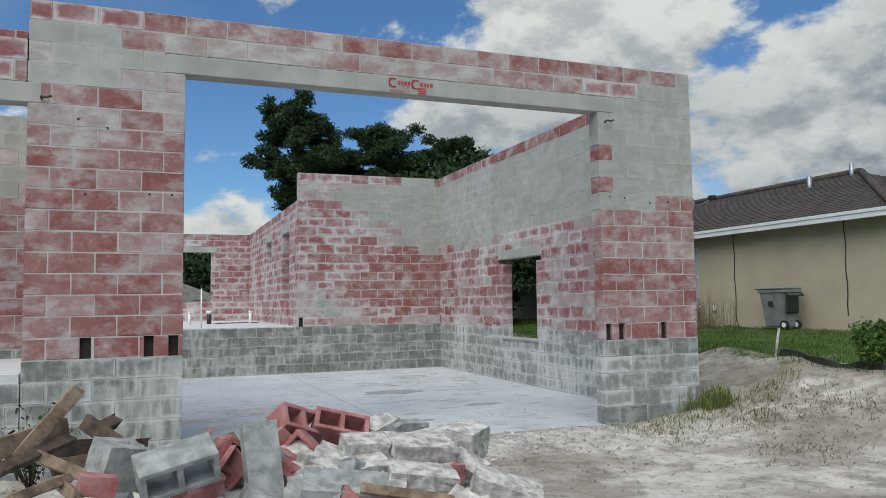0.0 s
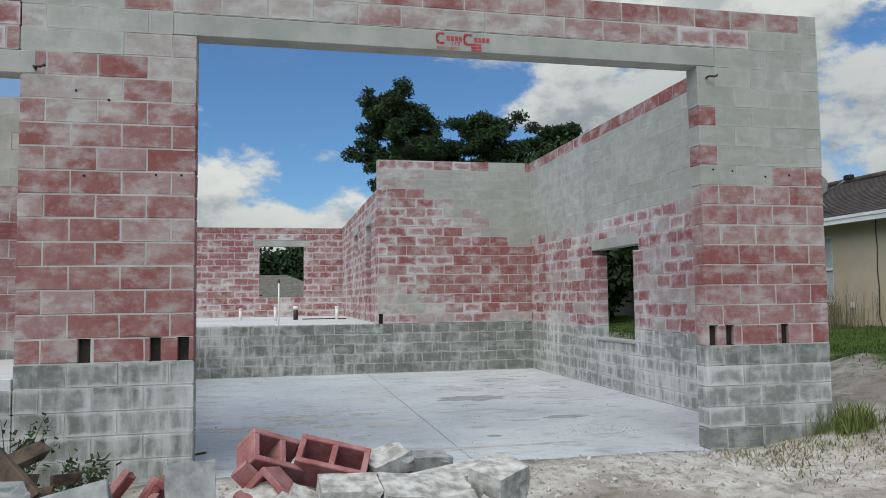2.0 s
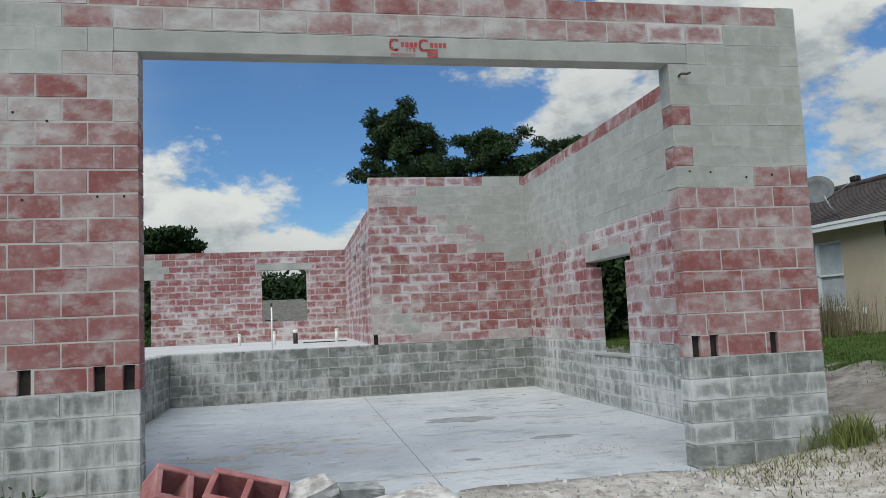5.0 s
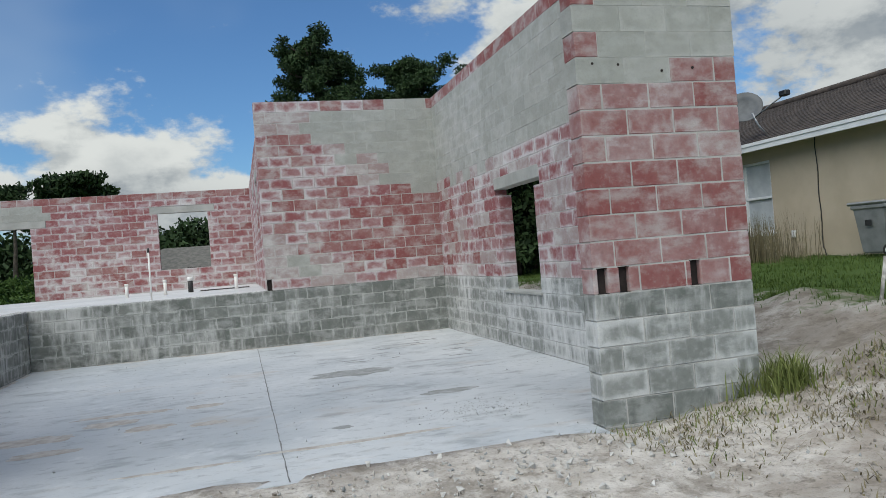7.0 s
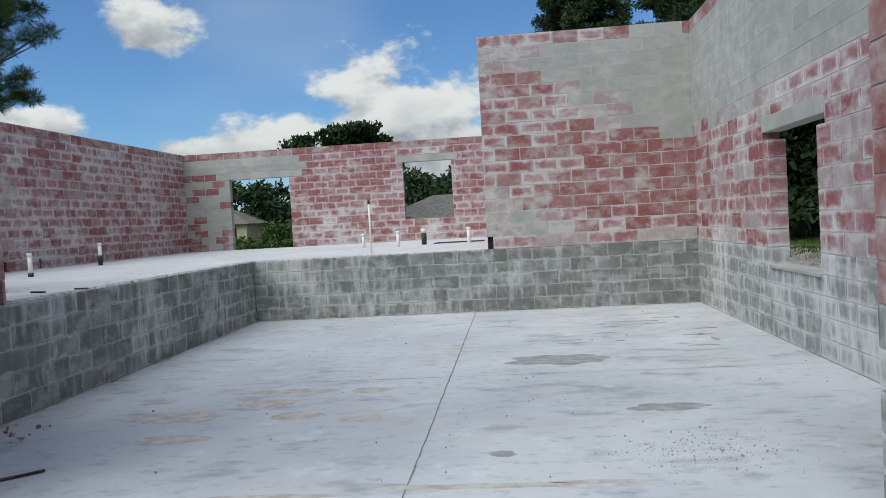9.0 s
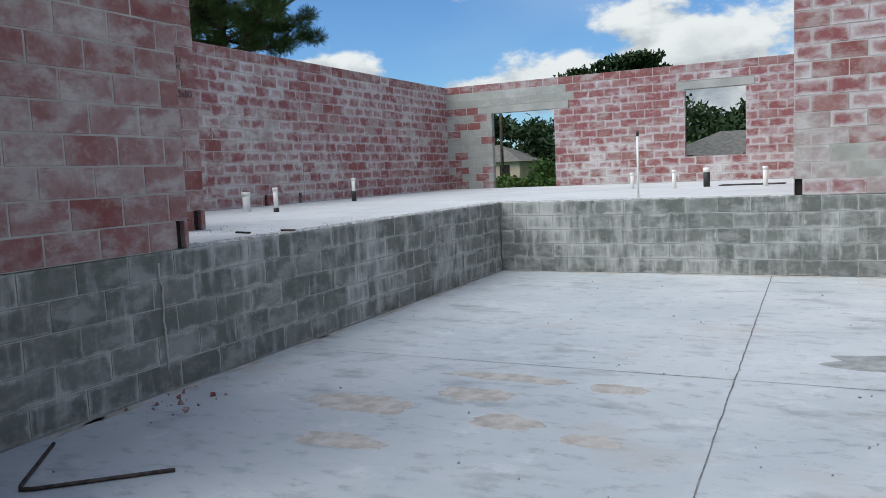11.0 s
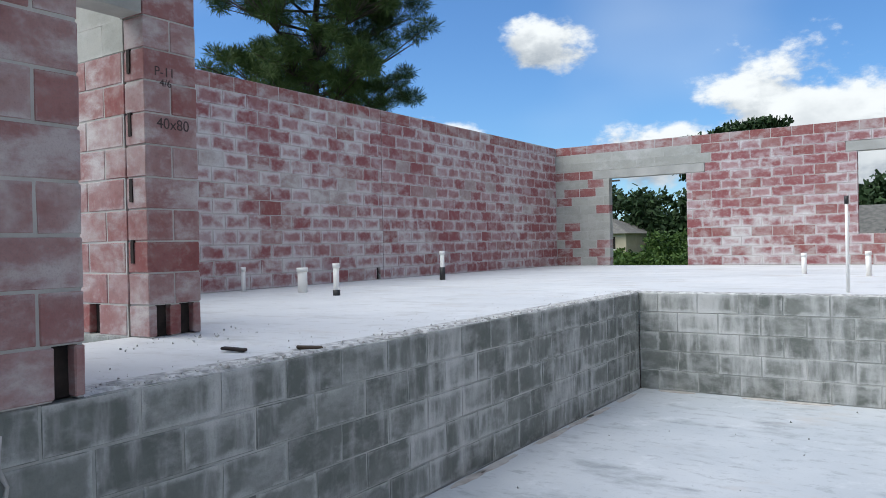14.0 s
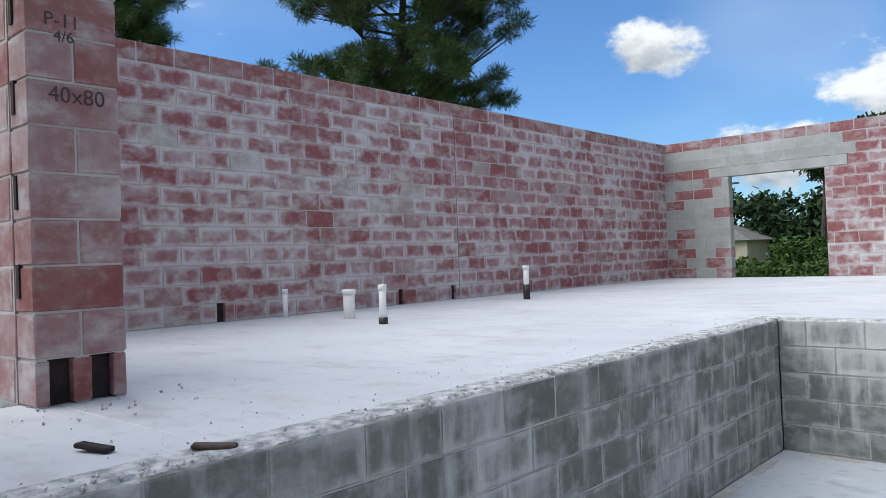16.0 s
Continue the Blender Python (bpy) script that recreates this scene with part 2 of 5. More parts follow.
M_DARKWOOD = plain("damp_wood", (0.035, 0.025, 0.018), (0.12, 0.083, 0.057), 9, 0.85, 0.4)
M_STUCCO = plain("tan_stucco", (0.43, 0.365, 0.27), (0.50, 0.43, 0.325), 1.2, 0.95, 0.3, fine=90)
M_SHINGLE = plain("brown_shingle", (0.035, 0.028, 0.025), (0.085, 0.068, 0.058), 5, 0.95, 0.5, fine=40)
M_WHITE = plain("white_trim_paint", (0.68, 0.69, 0.70), (0.78, 0.79, 0.79), 3, 0.5, 0.03)
M_BLIND = plain("window_blind", (0.42, 0.45, 0.47), (0.55, 0.58, 0.59), 3, 0.6, 0.0)
M_BIN = plain("grey_plastic", (0.16, 0.17, 0.17), (0.23, 0.24, 0.24), 4, 0.45, 0.05)
M_DISH = plain("dull_dish_paint", (0.07, 0.075, 0.08), (0.11, 0.115, 0.12), 4, 0.6, 0.03)
M_STEEL = plain("rusty_steel", (0.05, 0.04, 0.035), (0.12, 0.09, 0.075), 20, 0.6, 0.1, 0.6)
M_GALV = plain("galvanised_metal", (0.28, 0.29, 0.30), (0.4, 0.41, 0.42), 8, 0.45, 0.03, 0.7)
M_BARK = plain("bark", (0.035, 0.028, 0.022), (0.10, 0.08, 0.065), 4, 0.95, 0.6)
M_INK = plain("red_ink", (0.40, 0.04, 0.05), (0.46, 0.10, 0.10), 20, 0.8, 0)
M_MARK = plain("dark_marker", (0.05, 0.035, 0.035), (0.09, 0.06, 0.06), 20, 0.8, 0)
# near-black: paints shade into openings; also far windows and a dark offcut
M_DARK = plain("core_shade_and_dark_parts", (0.015, 0.011, 0.010), (0.035, 0.026, 0.023), 10, 0.95, 0.2)


def leaf_material(name, a, b):
    m, t, p = material(name)
    g = t.nodes.new("ShaderNodeNewGeometry")
    f = math_node(t, "ADD", math_node(t, "MULTIPLY", g.outputs["Random Per Island"], 0.6), math_node(t, "MULTIPLY_ADD", noise_fac(t, g.outputs["Position"], 0.8, 3), 1.0, -0.3), clamp=True)
    t.links.new(mix_col(t, f, a, b), p.inputs["Base Color"])
    p.inputs["Roughness"].default_value = 0.7
    p.inputs["Specular IOR Level"].default_value = 0.2
    return m


M_NEEDLE = leaf_material("pine_needles", (0.030, 0.055, 0.018), (0.115, 0.165, 0.055))
M_LEAF = leaf_material("oak_leaves", (0.012, 0.024, 0.010), (0.045, 0.080, 0.028))
M_BUSH = leaf_material("bush_leaves", (0.025, 0.055, 0.012), (0.095, 0.16, 0.035))
M_GRASS = leaf_material("grass_blades", (0.038, 0.072, 0.014), (0.105, 0.155, 0.036))
M_TUFT = leaf_material("young_grass", (0.07, 0.105, 0.022), (0.20, 0.225, 0.075))
M_STRAW = leaf_material("withered_grass", (0.10, 0.085, 0.05), (0.22, 0.19, 0.115))
M_DRY = leaf_material("dry_grass", (0.13, 0.125, 0.06), (0.30, 0.265, 0.16))


def ground_material():
    m, t, p = material("sandy_ground")
    pos = t.nodes.new("ShaderNodeNewGeometry").outputs["Position"]
    big, mid, fine = noise_fac(t, pos, 0.7, 5, 0.6), noise_fac(t, pos, 4.0, 6, 0.65), noise_fac(t, pos, 55, 4, 0.7)
    col = mix_col(t, ramp(t, mid, 0.35, 0.65), (0.42, 0.385, 0.345), (0.60, 0.57, 0.53))
    col = mix_col(t, math_node(t, "MULTIPLY", ramp(t, big, 0.46, 0.64), 0.65), col, (0.20, 0.165, 0.13))
    col = mix_col(t, math_node(t, "MULTIPLY", ramp(t, noise_fac(t, pos, 1.9, 8, 0.74), 0.50, 0.62), 0.62), col, (0.17, 0.145, 0.115))
    col = mix_col(t, math_node(t, "MULTIPLY", ramp(t, noise_fac(t, pos, 11, 6, 0.7), 0.54, 0.64), 0.45), col, (0.13, 0.11, 0.09))
    col = mix_col(t, math_node(t, "MULTIPLY", ramp(t, fine, 0.5, 0.72), 0.45), col, (0.17, 0.145, 0.12))
    s = t.nodes.new("ShaderNodeSeparateXYZ")
    t.links.new(pos, s.inputs[0])
    wob = math_node(t, "MULTIPLY_ADD", mid, 2.4, -1.2)
    east = ramp(t, math_node(t, "ADD", s.outputs[0], wob), 8.0, 8.6)
    north = ramp(t, math_node(t, "ADD", s.outputs[1], wob), 18.6, 20.0)
    west = ramp(t, math_node(t, "ADD", math_node(t, "MULTIPLY", s.outputs[0], -1.0), wob), 9.0, 11.0)
    green = math_node(t, "MAXIMUM", east, math_node(t, "MAXIMUM", north, west))
    grass = mix_col(t, mid, (0.045, 0.080, 0.018), (0.085, 0.13, 0.035))
    t.links.new(mix_col(t, green, col, grass), p.inputs["Base Color"])
    p.inputs["Roughness"].default_value = 0.95
    p.inputs["Specular IOR Level"].default_value = 0.15
    bump(t, p, math_node(t, "ADD", fine, math_node(t, "MULTIPLY", mid, 2.0)), 0.6, 0.02)
    return m


M_GROUND = ground_material()


# ---- mesh helpers ----
def link_mesh(name, verts, faces, mat, parent=None, label="", m=None):
    me = bpy.data.meshes.new(name)
    me.from_pydata([tuple(v) for v in verts], [], faces)
    me.materials.append(mat)
    ob = new(name, me)
    if m is not None:
        ob.matrix_world = m
    if parent is not None:
        ob.parent = parent
    if label:
        ob["label"] = label
    return ob


def part(name, bm, mat, parent=None, label=""):
    me = bpy.data.meshes.new(name)
    bm.to_mesh(me)
    bm.free()
    me.materials.append(mat)
    ob = new(name, me)
    ob.parent = parent
    if label:
        ob["label"] = label
    return ob


def bm_box(bm, x0, x1, y0, y1, z0, z1, bevel=0.0, turn=None):
    r = bmesh.ops.create_cube(bm, size=1.0)
    vs = r["verts"]
    for v in vs:
        v.co = Vector((x0 + (v.co.x + 0.5) * (x1 - x0), y0 + (v.co.y + 0.5) * (y1 - y0), z0 + (v.co.z + 0.5) * (z1 - z0)))
    if turn is not None:
        bmesh.ops.transform(bm, matrix=turn, verts=vs)
    if bevel:
        es = list({e for v in vs for e in v.link_edges})
        bmesh.ops.bevel(bm, geom=es, offset=bevel, segments=1, affect="EDGES")
    return bm


def box(x0, x1, y0, y1, z0, z1, bevel=0.0, turn=None):
    return bm_box(bmesh.new(), x0, x1, y0, y1, z0, z1, bevel, turn)


def tube(points, radii, sides=8, bm=None, caps=True):
    """A swept round along points."""
    bm = bm or bmesh.new()
    rings = []
    pts = [Vector(p) for p in points]
    for i, p in enumerate(pts):
        d = (pts[min(i + 1, len(pts) - 1)] - pts[max(i - 1, 0)]).normalized()
        u = d.orthogonal().normalized()
        if i:
            u = (prev - prev.dot(d) * d).normalized()
        prev = u
        w = d.cross(u)
        r = radii[i] if isinstance(radii, (list, tuple)) else radii
        rings.append([bm.verts.new(p + r * (math.cos(2 * math.pi * k / sides) * u + math.sin(2 * math.pi * k / sides) * w)) for k in range(sides)])
    for a, b in zip(rings, rings[1:]):
        for k in range(sides):
            f = bm.faces.new((a[k], a[(k + 1) % sides], b[(k + 1) % sides], b[k]))
            f.smooth = True
    if caps:
        bm.faces.new(rings[0][::-1])
        bm.faces.new(rings[-1])
    return bm


def empty(name, x=0, y=0, z=0, rz=0):
    ob = new(name)
    ob.matrix_world = pose(x, y, z, 0, 0, rz)
    return ob


# ---- block walls ----
block_cache = {}
rng = random.Random(7)


def block_mesh(length, height, depth, key):
    k = (round(length, 3), round(height, 3), round(depth, 2), key, rng.randrange(3))
    if k not in block_cache:
        bm = box(-k[0] / 2, k[0] / 2, -k[2] / 2, k[2] / 2, -k[1] / 2, k[1] / 2, 0.0015 if key == "g" else 0.005)
        for v in bm.verts:
            v.co += Vector((rng.uniform(-1, 1), rng.uniform(-1, 1), rng.uniform(-1, 1))) * 0.0018
        me = bpy.data.meshes.new("block")
        bm.to_mesh(me)
        bm.free()
        me.materials.append(BLOCKS[key])
        block_cache[k] = me
    return block_cache[k]


def cut(spans, a, b):
    out = []
    for s, e in spans:
        if b <= s or a >= e:
            out.append((s, e))
            continue
        if a > s:
            out.append((s, a))
        if b < e:
            out.append((b, e))
    return out


pending = []


def block_wall(name, axis, c0, c1, a0, a1, r0, r1, tone, holes=(), slots=(), lintels=(), label="", first=0.0, ztop=None, mortar=None):
    """A wall of running-bond block along axis 'x' or 'y', its faces at c0 and c1, from a0 to a1, courses r0 to r1.
    holes: (a, b, z0, z1); slots: (a, b, face, courses) clean-out openings at the slab; lintels: (a, b, z0, z1); tone(a, row) gives the kind of block."""
    bm = bmesh.new()
    def place(u0, u1, z0, z1, d0=c0, d1=c1):
        return (u0, u1, d0, d1, z0, z1) if axis == "x" else (d0, d1, u0, u1, z0, z1)
    jobs, core_shades = [], []
    for row in range(r0, r1):
        z0, z1 = row * C, (row + 1) * C
        if ztop is not None and row == r1 - 1:
            z1 = ztop
        zm = (z0 + z1) / 2
        spans = [(a0, a1)]
        for h in list(holes) + list(lintels):
            if h[2] < zm < h[3]:
                spans = cut(spans, h[0], h[1])
        core = spans
        if row >= 0:
            for s in slots:
                if row >= (s[3] if len(s) > 3 else 1):
                    continue
                spans = cut(spans, s[0], s[1])
                core = cut(core, s[0], s[1])
                d0, d1 = (c0 + 0.05, c1 - 0.006) if s[2] < 0 else (c0 + 0.006, c1 - 0.05)
                core_shades.append(place(s[0] - 0.012, s[1] + 0.012, z0 + 0.002, z1 - 0.002, d0, d1))
        for s, e in core:
            bm_box(bm, *place(s + 0.014, e - 0.014, z0, z1 - (0.005 if row == r1 - 1 else 0), c0 + 0.005, c1 - 0.005))
        u = a0 - (BL / 2 if (row + round(first)) % 2 else 0.0)
        while u < a1:
            for s, e in spans:
                b0, b1 = max(u, s), min(u + BL, e)
                if b1 - b0 > 0.045:
                    key = tone((b0 + b1) / 2, row)
                    gap = {"g": 0.0016, "d": 0.006, "e": 0.006, "w": 0.007}.get(key, 0.010)
                    jobs.append(((b0 + b1) / 2, b1 - b0 - gap, zm, z1 - z0 - gap, key))
            u += BL
    wall = part(name, bm, mortar or M_MORTAR)
    tagged(wall, label or "unfinished concrete block wall with smeared mortar joints", "wall", kind="structure")
    # solid near-black boxes put the slots' inner shade into colour
    for c in core_shades:
        part("core_shade", box(*c), M_DARK, wall, "near-black box painting the shade inside the clean-out opening")
    for l in lintels:
        li = part("lintel", box(*place(l[0], l[1], l[2] + 0.003, l[3] - 0.006, c0 - 0.002, c1 + 0.002), 0.006), M_LINTEL, wall, "smooth grey precast concrete lintel")
    pending.append((wall, axis, (c0 + c1) / 2, c1 - c0, jobs))
    return wall


def lay_blocks():
    for wall, axis, cm, depth, jobs in pending:
        for a, length, z, height, key in jobs:
            ob = new("block", block_mesh(length, height, depth, key))
            jig = rng.uniform(-0.0015, 0.0015)
            ob.matrix_world = pose(a, cm + jig, z) if axis == "x" else pose(cm + jig, a, z, 0, 0, 90)
            ob.parent = wall


def pick(*pairs):
    x = rng.random()
    for k, w in pairs:
        x -= w
        if x < 0:
            return k
    return pairs[-1][0]


def tone_left_pier(a, row):
    if row < 0: return "d"
    if row >= 15: return pick(("r", 0.45), ("p", 0.25), ("g", 0.3))
    if row >= 13: return pick(("g", 0.55), ("w", 0.45))
    if row >= 9: return pick(("w", 0.15), ("m", 0.6), ("r", 0.25))
    return pick(("r", 0.7), ("m", 0.3))


def tone_right_pier(a, row):
    if row < 0: return "e" if -5 < row < -1 else "d"
    if row == 16: return "r" if a < 5.95 else "g"
    if row == 15: return "p" if a < 5.3 else "g"
    if row in (9, 11) and a < 5.1: return "r"
    if row >= 9: return "g"
    if row == 8: return "r" if a > 5.7 else "g"
    return pick(("r", 0.8), ("m", 0.2))


def tone_header(a, row):
    return pick(("r", 0.6), ("m", 0.4)) if row == 16 else pick(("w", 0.5), ("m", 0.5))


def tone_front(a, row):
    if row >= 14 and 0 < a < 4.877: return tone_header(a, row)
    return tone_left_pier(a, row) if a < 2 else tone_right_pier(a, row)


def tone_back(a, row):
    if row < 0: return "d"
    if row == 16: return pick(("r", 0.4), ("p", 0.5), ("g", 0.1))
    if row == 0: return pick(("p", 0.55), ("w", 0.45))
    if row >= 14: return pick(("w", 0.75), ("p", 0.25)) if a < 3.4 + 0.2 * (row - 14) else pick(("g", 0.9), ("p", 0.1))
    if row >= 9 and a > 4.15 + 0.24 * (13 - row) + rng.uniform(-0.25, 0.25): return "g"
    if row >= 9 and a > 3.75 + 0.24 * (13 - row): return pick(("w", 0.7), ("g", 0.3))
    if row == 8 and a > 5.4: return "g"
    if row < 5 and a < 3.1 + 0.36 * (4 - row): return pick(("w", 0.5), ("g", 0.4), ("p", 0.1)) if a > 2.6 + 0.3 * (4 - row) else pick(("w", 0.7), ("p", 0.3))
    return pick(("r", 0.3), ("p", 0.7)) if a < 4.2 else pick(("r", 0.8), ("p", 0.2))


def tone_right(a, row):
    if row < 0: return "e"
    if row == 16: return pick(("r", 0.8), ("p", 0.2))
    if row >= 9: return "g"
    if row == 8: return "g" if a > 5.5 and rng.random() < 0.4 else pick(("p", 0.6), ("w", 0.4))
    if row >= 5 and 3.0 < a < 6.0: return pick(("p", 0.6), ("w", 0.4))
    return pick(("p", 0.65), ("r", 0.15), ("w", 0.2)) if a > 4.2 else pick(("p", 0.75), ("w", 0.25))


def tone_house(a, row):
    if row == 13: return pick(("r", 0.7), ("p", 0.3))
    if 5 < row < 10: return pick(("p", 0.82), ("w", 0.12), ("m", 0.06))
    return pick(("p", 0.92), ("m", 0.05), ("r", 0.03))


def tone_far(a, row):
    if row == 13: return "r"
    if a < -4.9: return pick(("g", 0.72), ("r", 0.28)) if row < 11 else "g"
    if a < -2.7 and row >= 11: return "g"
    return pick(("p", 0.8), ("r", 0.2))


def tone_entry(a, row):
    if row < 0: return "d"
    return pick(("g", 0.85), ("w", 0.15)) if row >= 9 else pick(("r", 0.55), ("m", 0.45))


def tone_damp(a, row):
    return "d"


R = 17
block_wall("wall_garage_front", "x", 0, C, -1.422, 6.299, -6, R, tone_front, holes=[(0, 4.877, -9, 14 * C)], lintels=[(-0.2, 5.08, 14 * C, 15 * C)],
           slots=[(-0.925, -0.845, -1), (-0.355, -0.28, -1), (-0.13, -0.05, -1), (4.925, 5.0, -1), (5.11, 5.185, -1), (5.74, 5.815, -1)],
           label="red and grey block garage front with a wide door opening under a precast lintel", first=1)
block_wall("wall_garage_right", "y", 6.096, 6.299, C, 8.84, 0, R, tone_right, holes=[(4.0, 5.36, 0, 1.31)], lintels=[(3.80, 5.56, 1.31, 1.31 + 0.9 * C)], label="block garage side wall, red below and grey above")
block_wall("wall_garage_right_base", "y", 6.096, 6.299, C, 8.84, -6, 0, tone_right, holes=[(4.0, 5.36, -C, 0.01)], label="damp grey block base of the garage side wall", mortar=M_MORTAR_DAMP)
block_wall("wall_garage_back", "x", 8.84, 9.043, 2.74, 6.299, 0, R, tone_back, slots=[(2.77, 2.84, -1)], label="block garage back wall, red fading into grey at the top")
block_wall("wall_garage_back_base", "x", 8.84, 9.043, -1.21, 6.299, -6, 0, tone_damp, label="damp grey block stem wall with white efflorescence", mortar=M_MORTAR_DAMP)
block_wall("wall_garage_left", "y", -1.413, -1.21, C, 2.62, 0, R, lambda a, r: pick(("m", 0.9), ("r", 0.1)), slots=[(2.50, 2.57, 1)], label="chalky red block wall in shade")
block_wall("wall_garage_left_base", "y", -1.413, -1.21, C, 8.84, -6, 0, tone_damp, label="damp grey block stem wall with white efflorescence", mortar=M_MORTAR_DAMP)
block_wall("wall_house_left_front", "y", -6.53, -6.327, 4.0, 11.0, 0, 14, tone_house, slots=[(7.04, 7.13, 1), (9.75, 9.83, 1), (10.82, 10.9, 1)], label="chalky red block house wall with white mortar smears")
block_wall("wall_house_left_rear", "y", -6.53, -6.327, 11.0, 17.85, 0, 14, tone_house, label="chalky red block house wall with white mortar smears", first=1)
block_wall("wall_house_rear", "x", 17.85, 18.053, -6.53, 2.943, 0, 14, tone_far, holes=[(-4.98, -3.20, 0, 10 * C), (0.13, 1.51, 3 * C, 11 * C)],
           lintels=[(-5.38, -2.80, 10 * C, 11 * C), (-0.07, 1.71, 11 * C, 12 * C)], label="red block rear wall with door and window openings")
block_wall("wall_house_partition", "y", 2.74, 2.943, 9.043, 17.85, 0, 14, tone_house, holes=[(10.1, 11.1, 3 * C, 11 * C), (12.9, 13.85, 8 * C, 11 * C)],
           lintels=[(9.9, 11.3, 11 * C, 12 * C), (12.7, 14.05, 11 * C, 12 * C)], label="red block side wall with narrow window openings")
block_wall("wall_entry_side", "x", 2.42, 2.62, -2.85, -1.42, -1, 14, tone_entry, label="red block entry wall, grey above")
block_wall("wall_entry_pier", "y", -2.85, -2.65, 3.90, 4.31, 0, 14, lambda a, r: pick(("m", 0.7), ("r", 0.3)), slots=[(3.97, 4.06, 1), (4.15, 4.24, 1)], label="red block pier with pencilled notes beside the front entry")
block_wall("wall_entry_header", "y", -2.85, -2.65, 2.62, 3.90, 10, 14, lambda a, r: "p", lintels=[(2.45, 3.90, 10 * C, 11 * C)], label="block header over the front entry on a precast lintel")
block_wall("wall_house_front", "x", 3.90, 4.10, -6.327, -2.85, -1, 14, tone_entry, holes=[(-5.60, -4.085, 3 * C, 10 * C)], slots=[(-3.285, -3.18, -1), (-3.68, -3.57, -1, 2), (-4.055, -3.955, -1)],
           lintels=[(-5.85, -3.88, 10 * C, 11 * C)], label="red block front wall of the house with a window opening", first=1)
block_wall("wall_porch_header", "x", 0, C, -5.8, -1.422, 12, 16, lambda a, r: pick(("r", 0.4), ("p", 0.6)), lintels=[(-5.8, -1.30, 12 * C, 13 * C)], ztop=3.13, label="block header over the porch opening")
block_wall("wall_porch_pier", "x", 0, C, -6.53, -5.8, -6, 15, tone_left_pier, label="red block porch pier")
block_wall("wall_porch_base", "x", 0, C, -5.8, -1.422, -6, -1, tone_damp, label="damp grey block porch stem wall", mortar=M_MORTAR_DAMP)

# floors and slabs
def slab(name, x0, x1, y0, y1, z0, z1, mat, label):
    return tagged(part(name, box(x0, x1, y0, y1, z0, z1, 0.008), mat), label, "floor", kind="structure")


bm = box(-1.2, 6.09, C, 8.83, FLOOR - 0.2, FLOOR)
bm_box(bm, 0.0, 4.87, -0.18, C, FLOOR - 0.2, FLOOR)
tagged(part("floor_garage", bm, M_FLOOR), "bare grey-white concrete garage floor with stains", "floor", kind="structure")
slab("floor_house", -6.5, 2.94, 9.05, 17.84, -0.25, 0.0, M_SLAB, "bare pale concrete house slab")
slab("floor_house_side", -6.5, -1.40, 4.0, 9.05, -0.25, -0.002, M_SLAB, "bare pale concrete house slab")
slab("floor_entry", -2.85, -1.40, 2.63, 4.0, -0.25, -0.002, M_SLAB, "bare pale concrete slab inside the entry")


def broken_lip(name, x0, x1, y0, y1, edge, lo, hi):
    """A strip of slab whose free edge is chipped back and crumbled."""
    along_y = edge == "x"
    n, m = int((hi - lo) / 0.02), 8
    verts, faces = [], []
    for i in range(n + 1):
        u = lo + (hi - lo) * i / n
        bite = 0.015 + 0.05 * max(0.0, noise.noise((u * 2.3, 4.0, 1.0))) + 0.022 * abs(noise.noise((u * 11, 1.0, 2.0)))
        for j in range(m + 1):
            f = j / m
            if along_y:
                x, y = x0 + (x1 - bite - x0) * f, u
            else:
                x, y = u, y1 + (y0 + bite - y1) * f
            crumble = max(0.0, f - 0.35)
            z = 0.006 + 0.015 * crumble * noise.noise((x * 23, y * 23, 3.0)) + 0.008 * crumble * noise.noise((x * 60, y * 60, 9.0)) - 0.012 * (f > 0.99)
            verts.append((x, y, z))
        verts.append((verts[-1][0], verts[-1][1], -0.02))
    w = m + 2
    for i in range(n):
        for j in range(w - 1):
            k = i * w + j
            q = (k, k + 1, k + w + 1, k + w)
            faces.append(q[::-1] if along_y else q)
    return tagged(link_mesh(name, verts, faces, M_LIP), "rough chipped concrete slab edge over the stem wall", "floor", kind="structure")


broken_lip("floor_house_lip", -1.40, -1.212, 2.62, 9.05, "x", 2.62, 9.05)
broken_lip("floor_house_lip_back", -1.216, 2.74, 8.842, 9.05, "y", -1.216, 2.74)
slab("floor_porch", -6.5, -1.43, 0.01, 3.9, -0.3, -0.11, M_SLAB, "pale concrete porch slab")


# ---- ground ----
def smooth(v, a, b):
    u = min(1.0, max(0.0, (v - a) / (b - a)))
    return u * u * (3 - 2 * u)


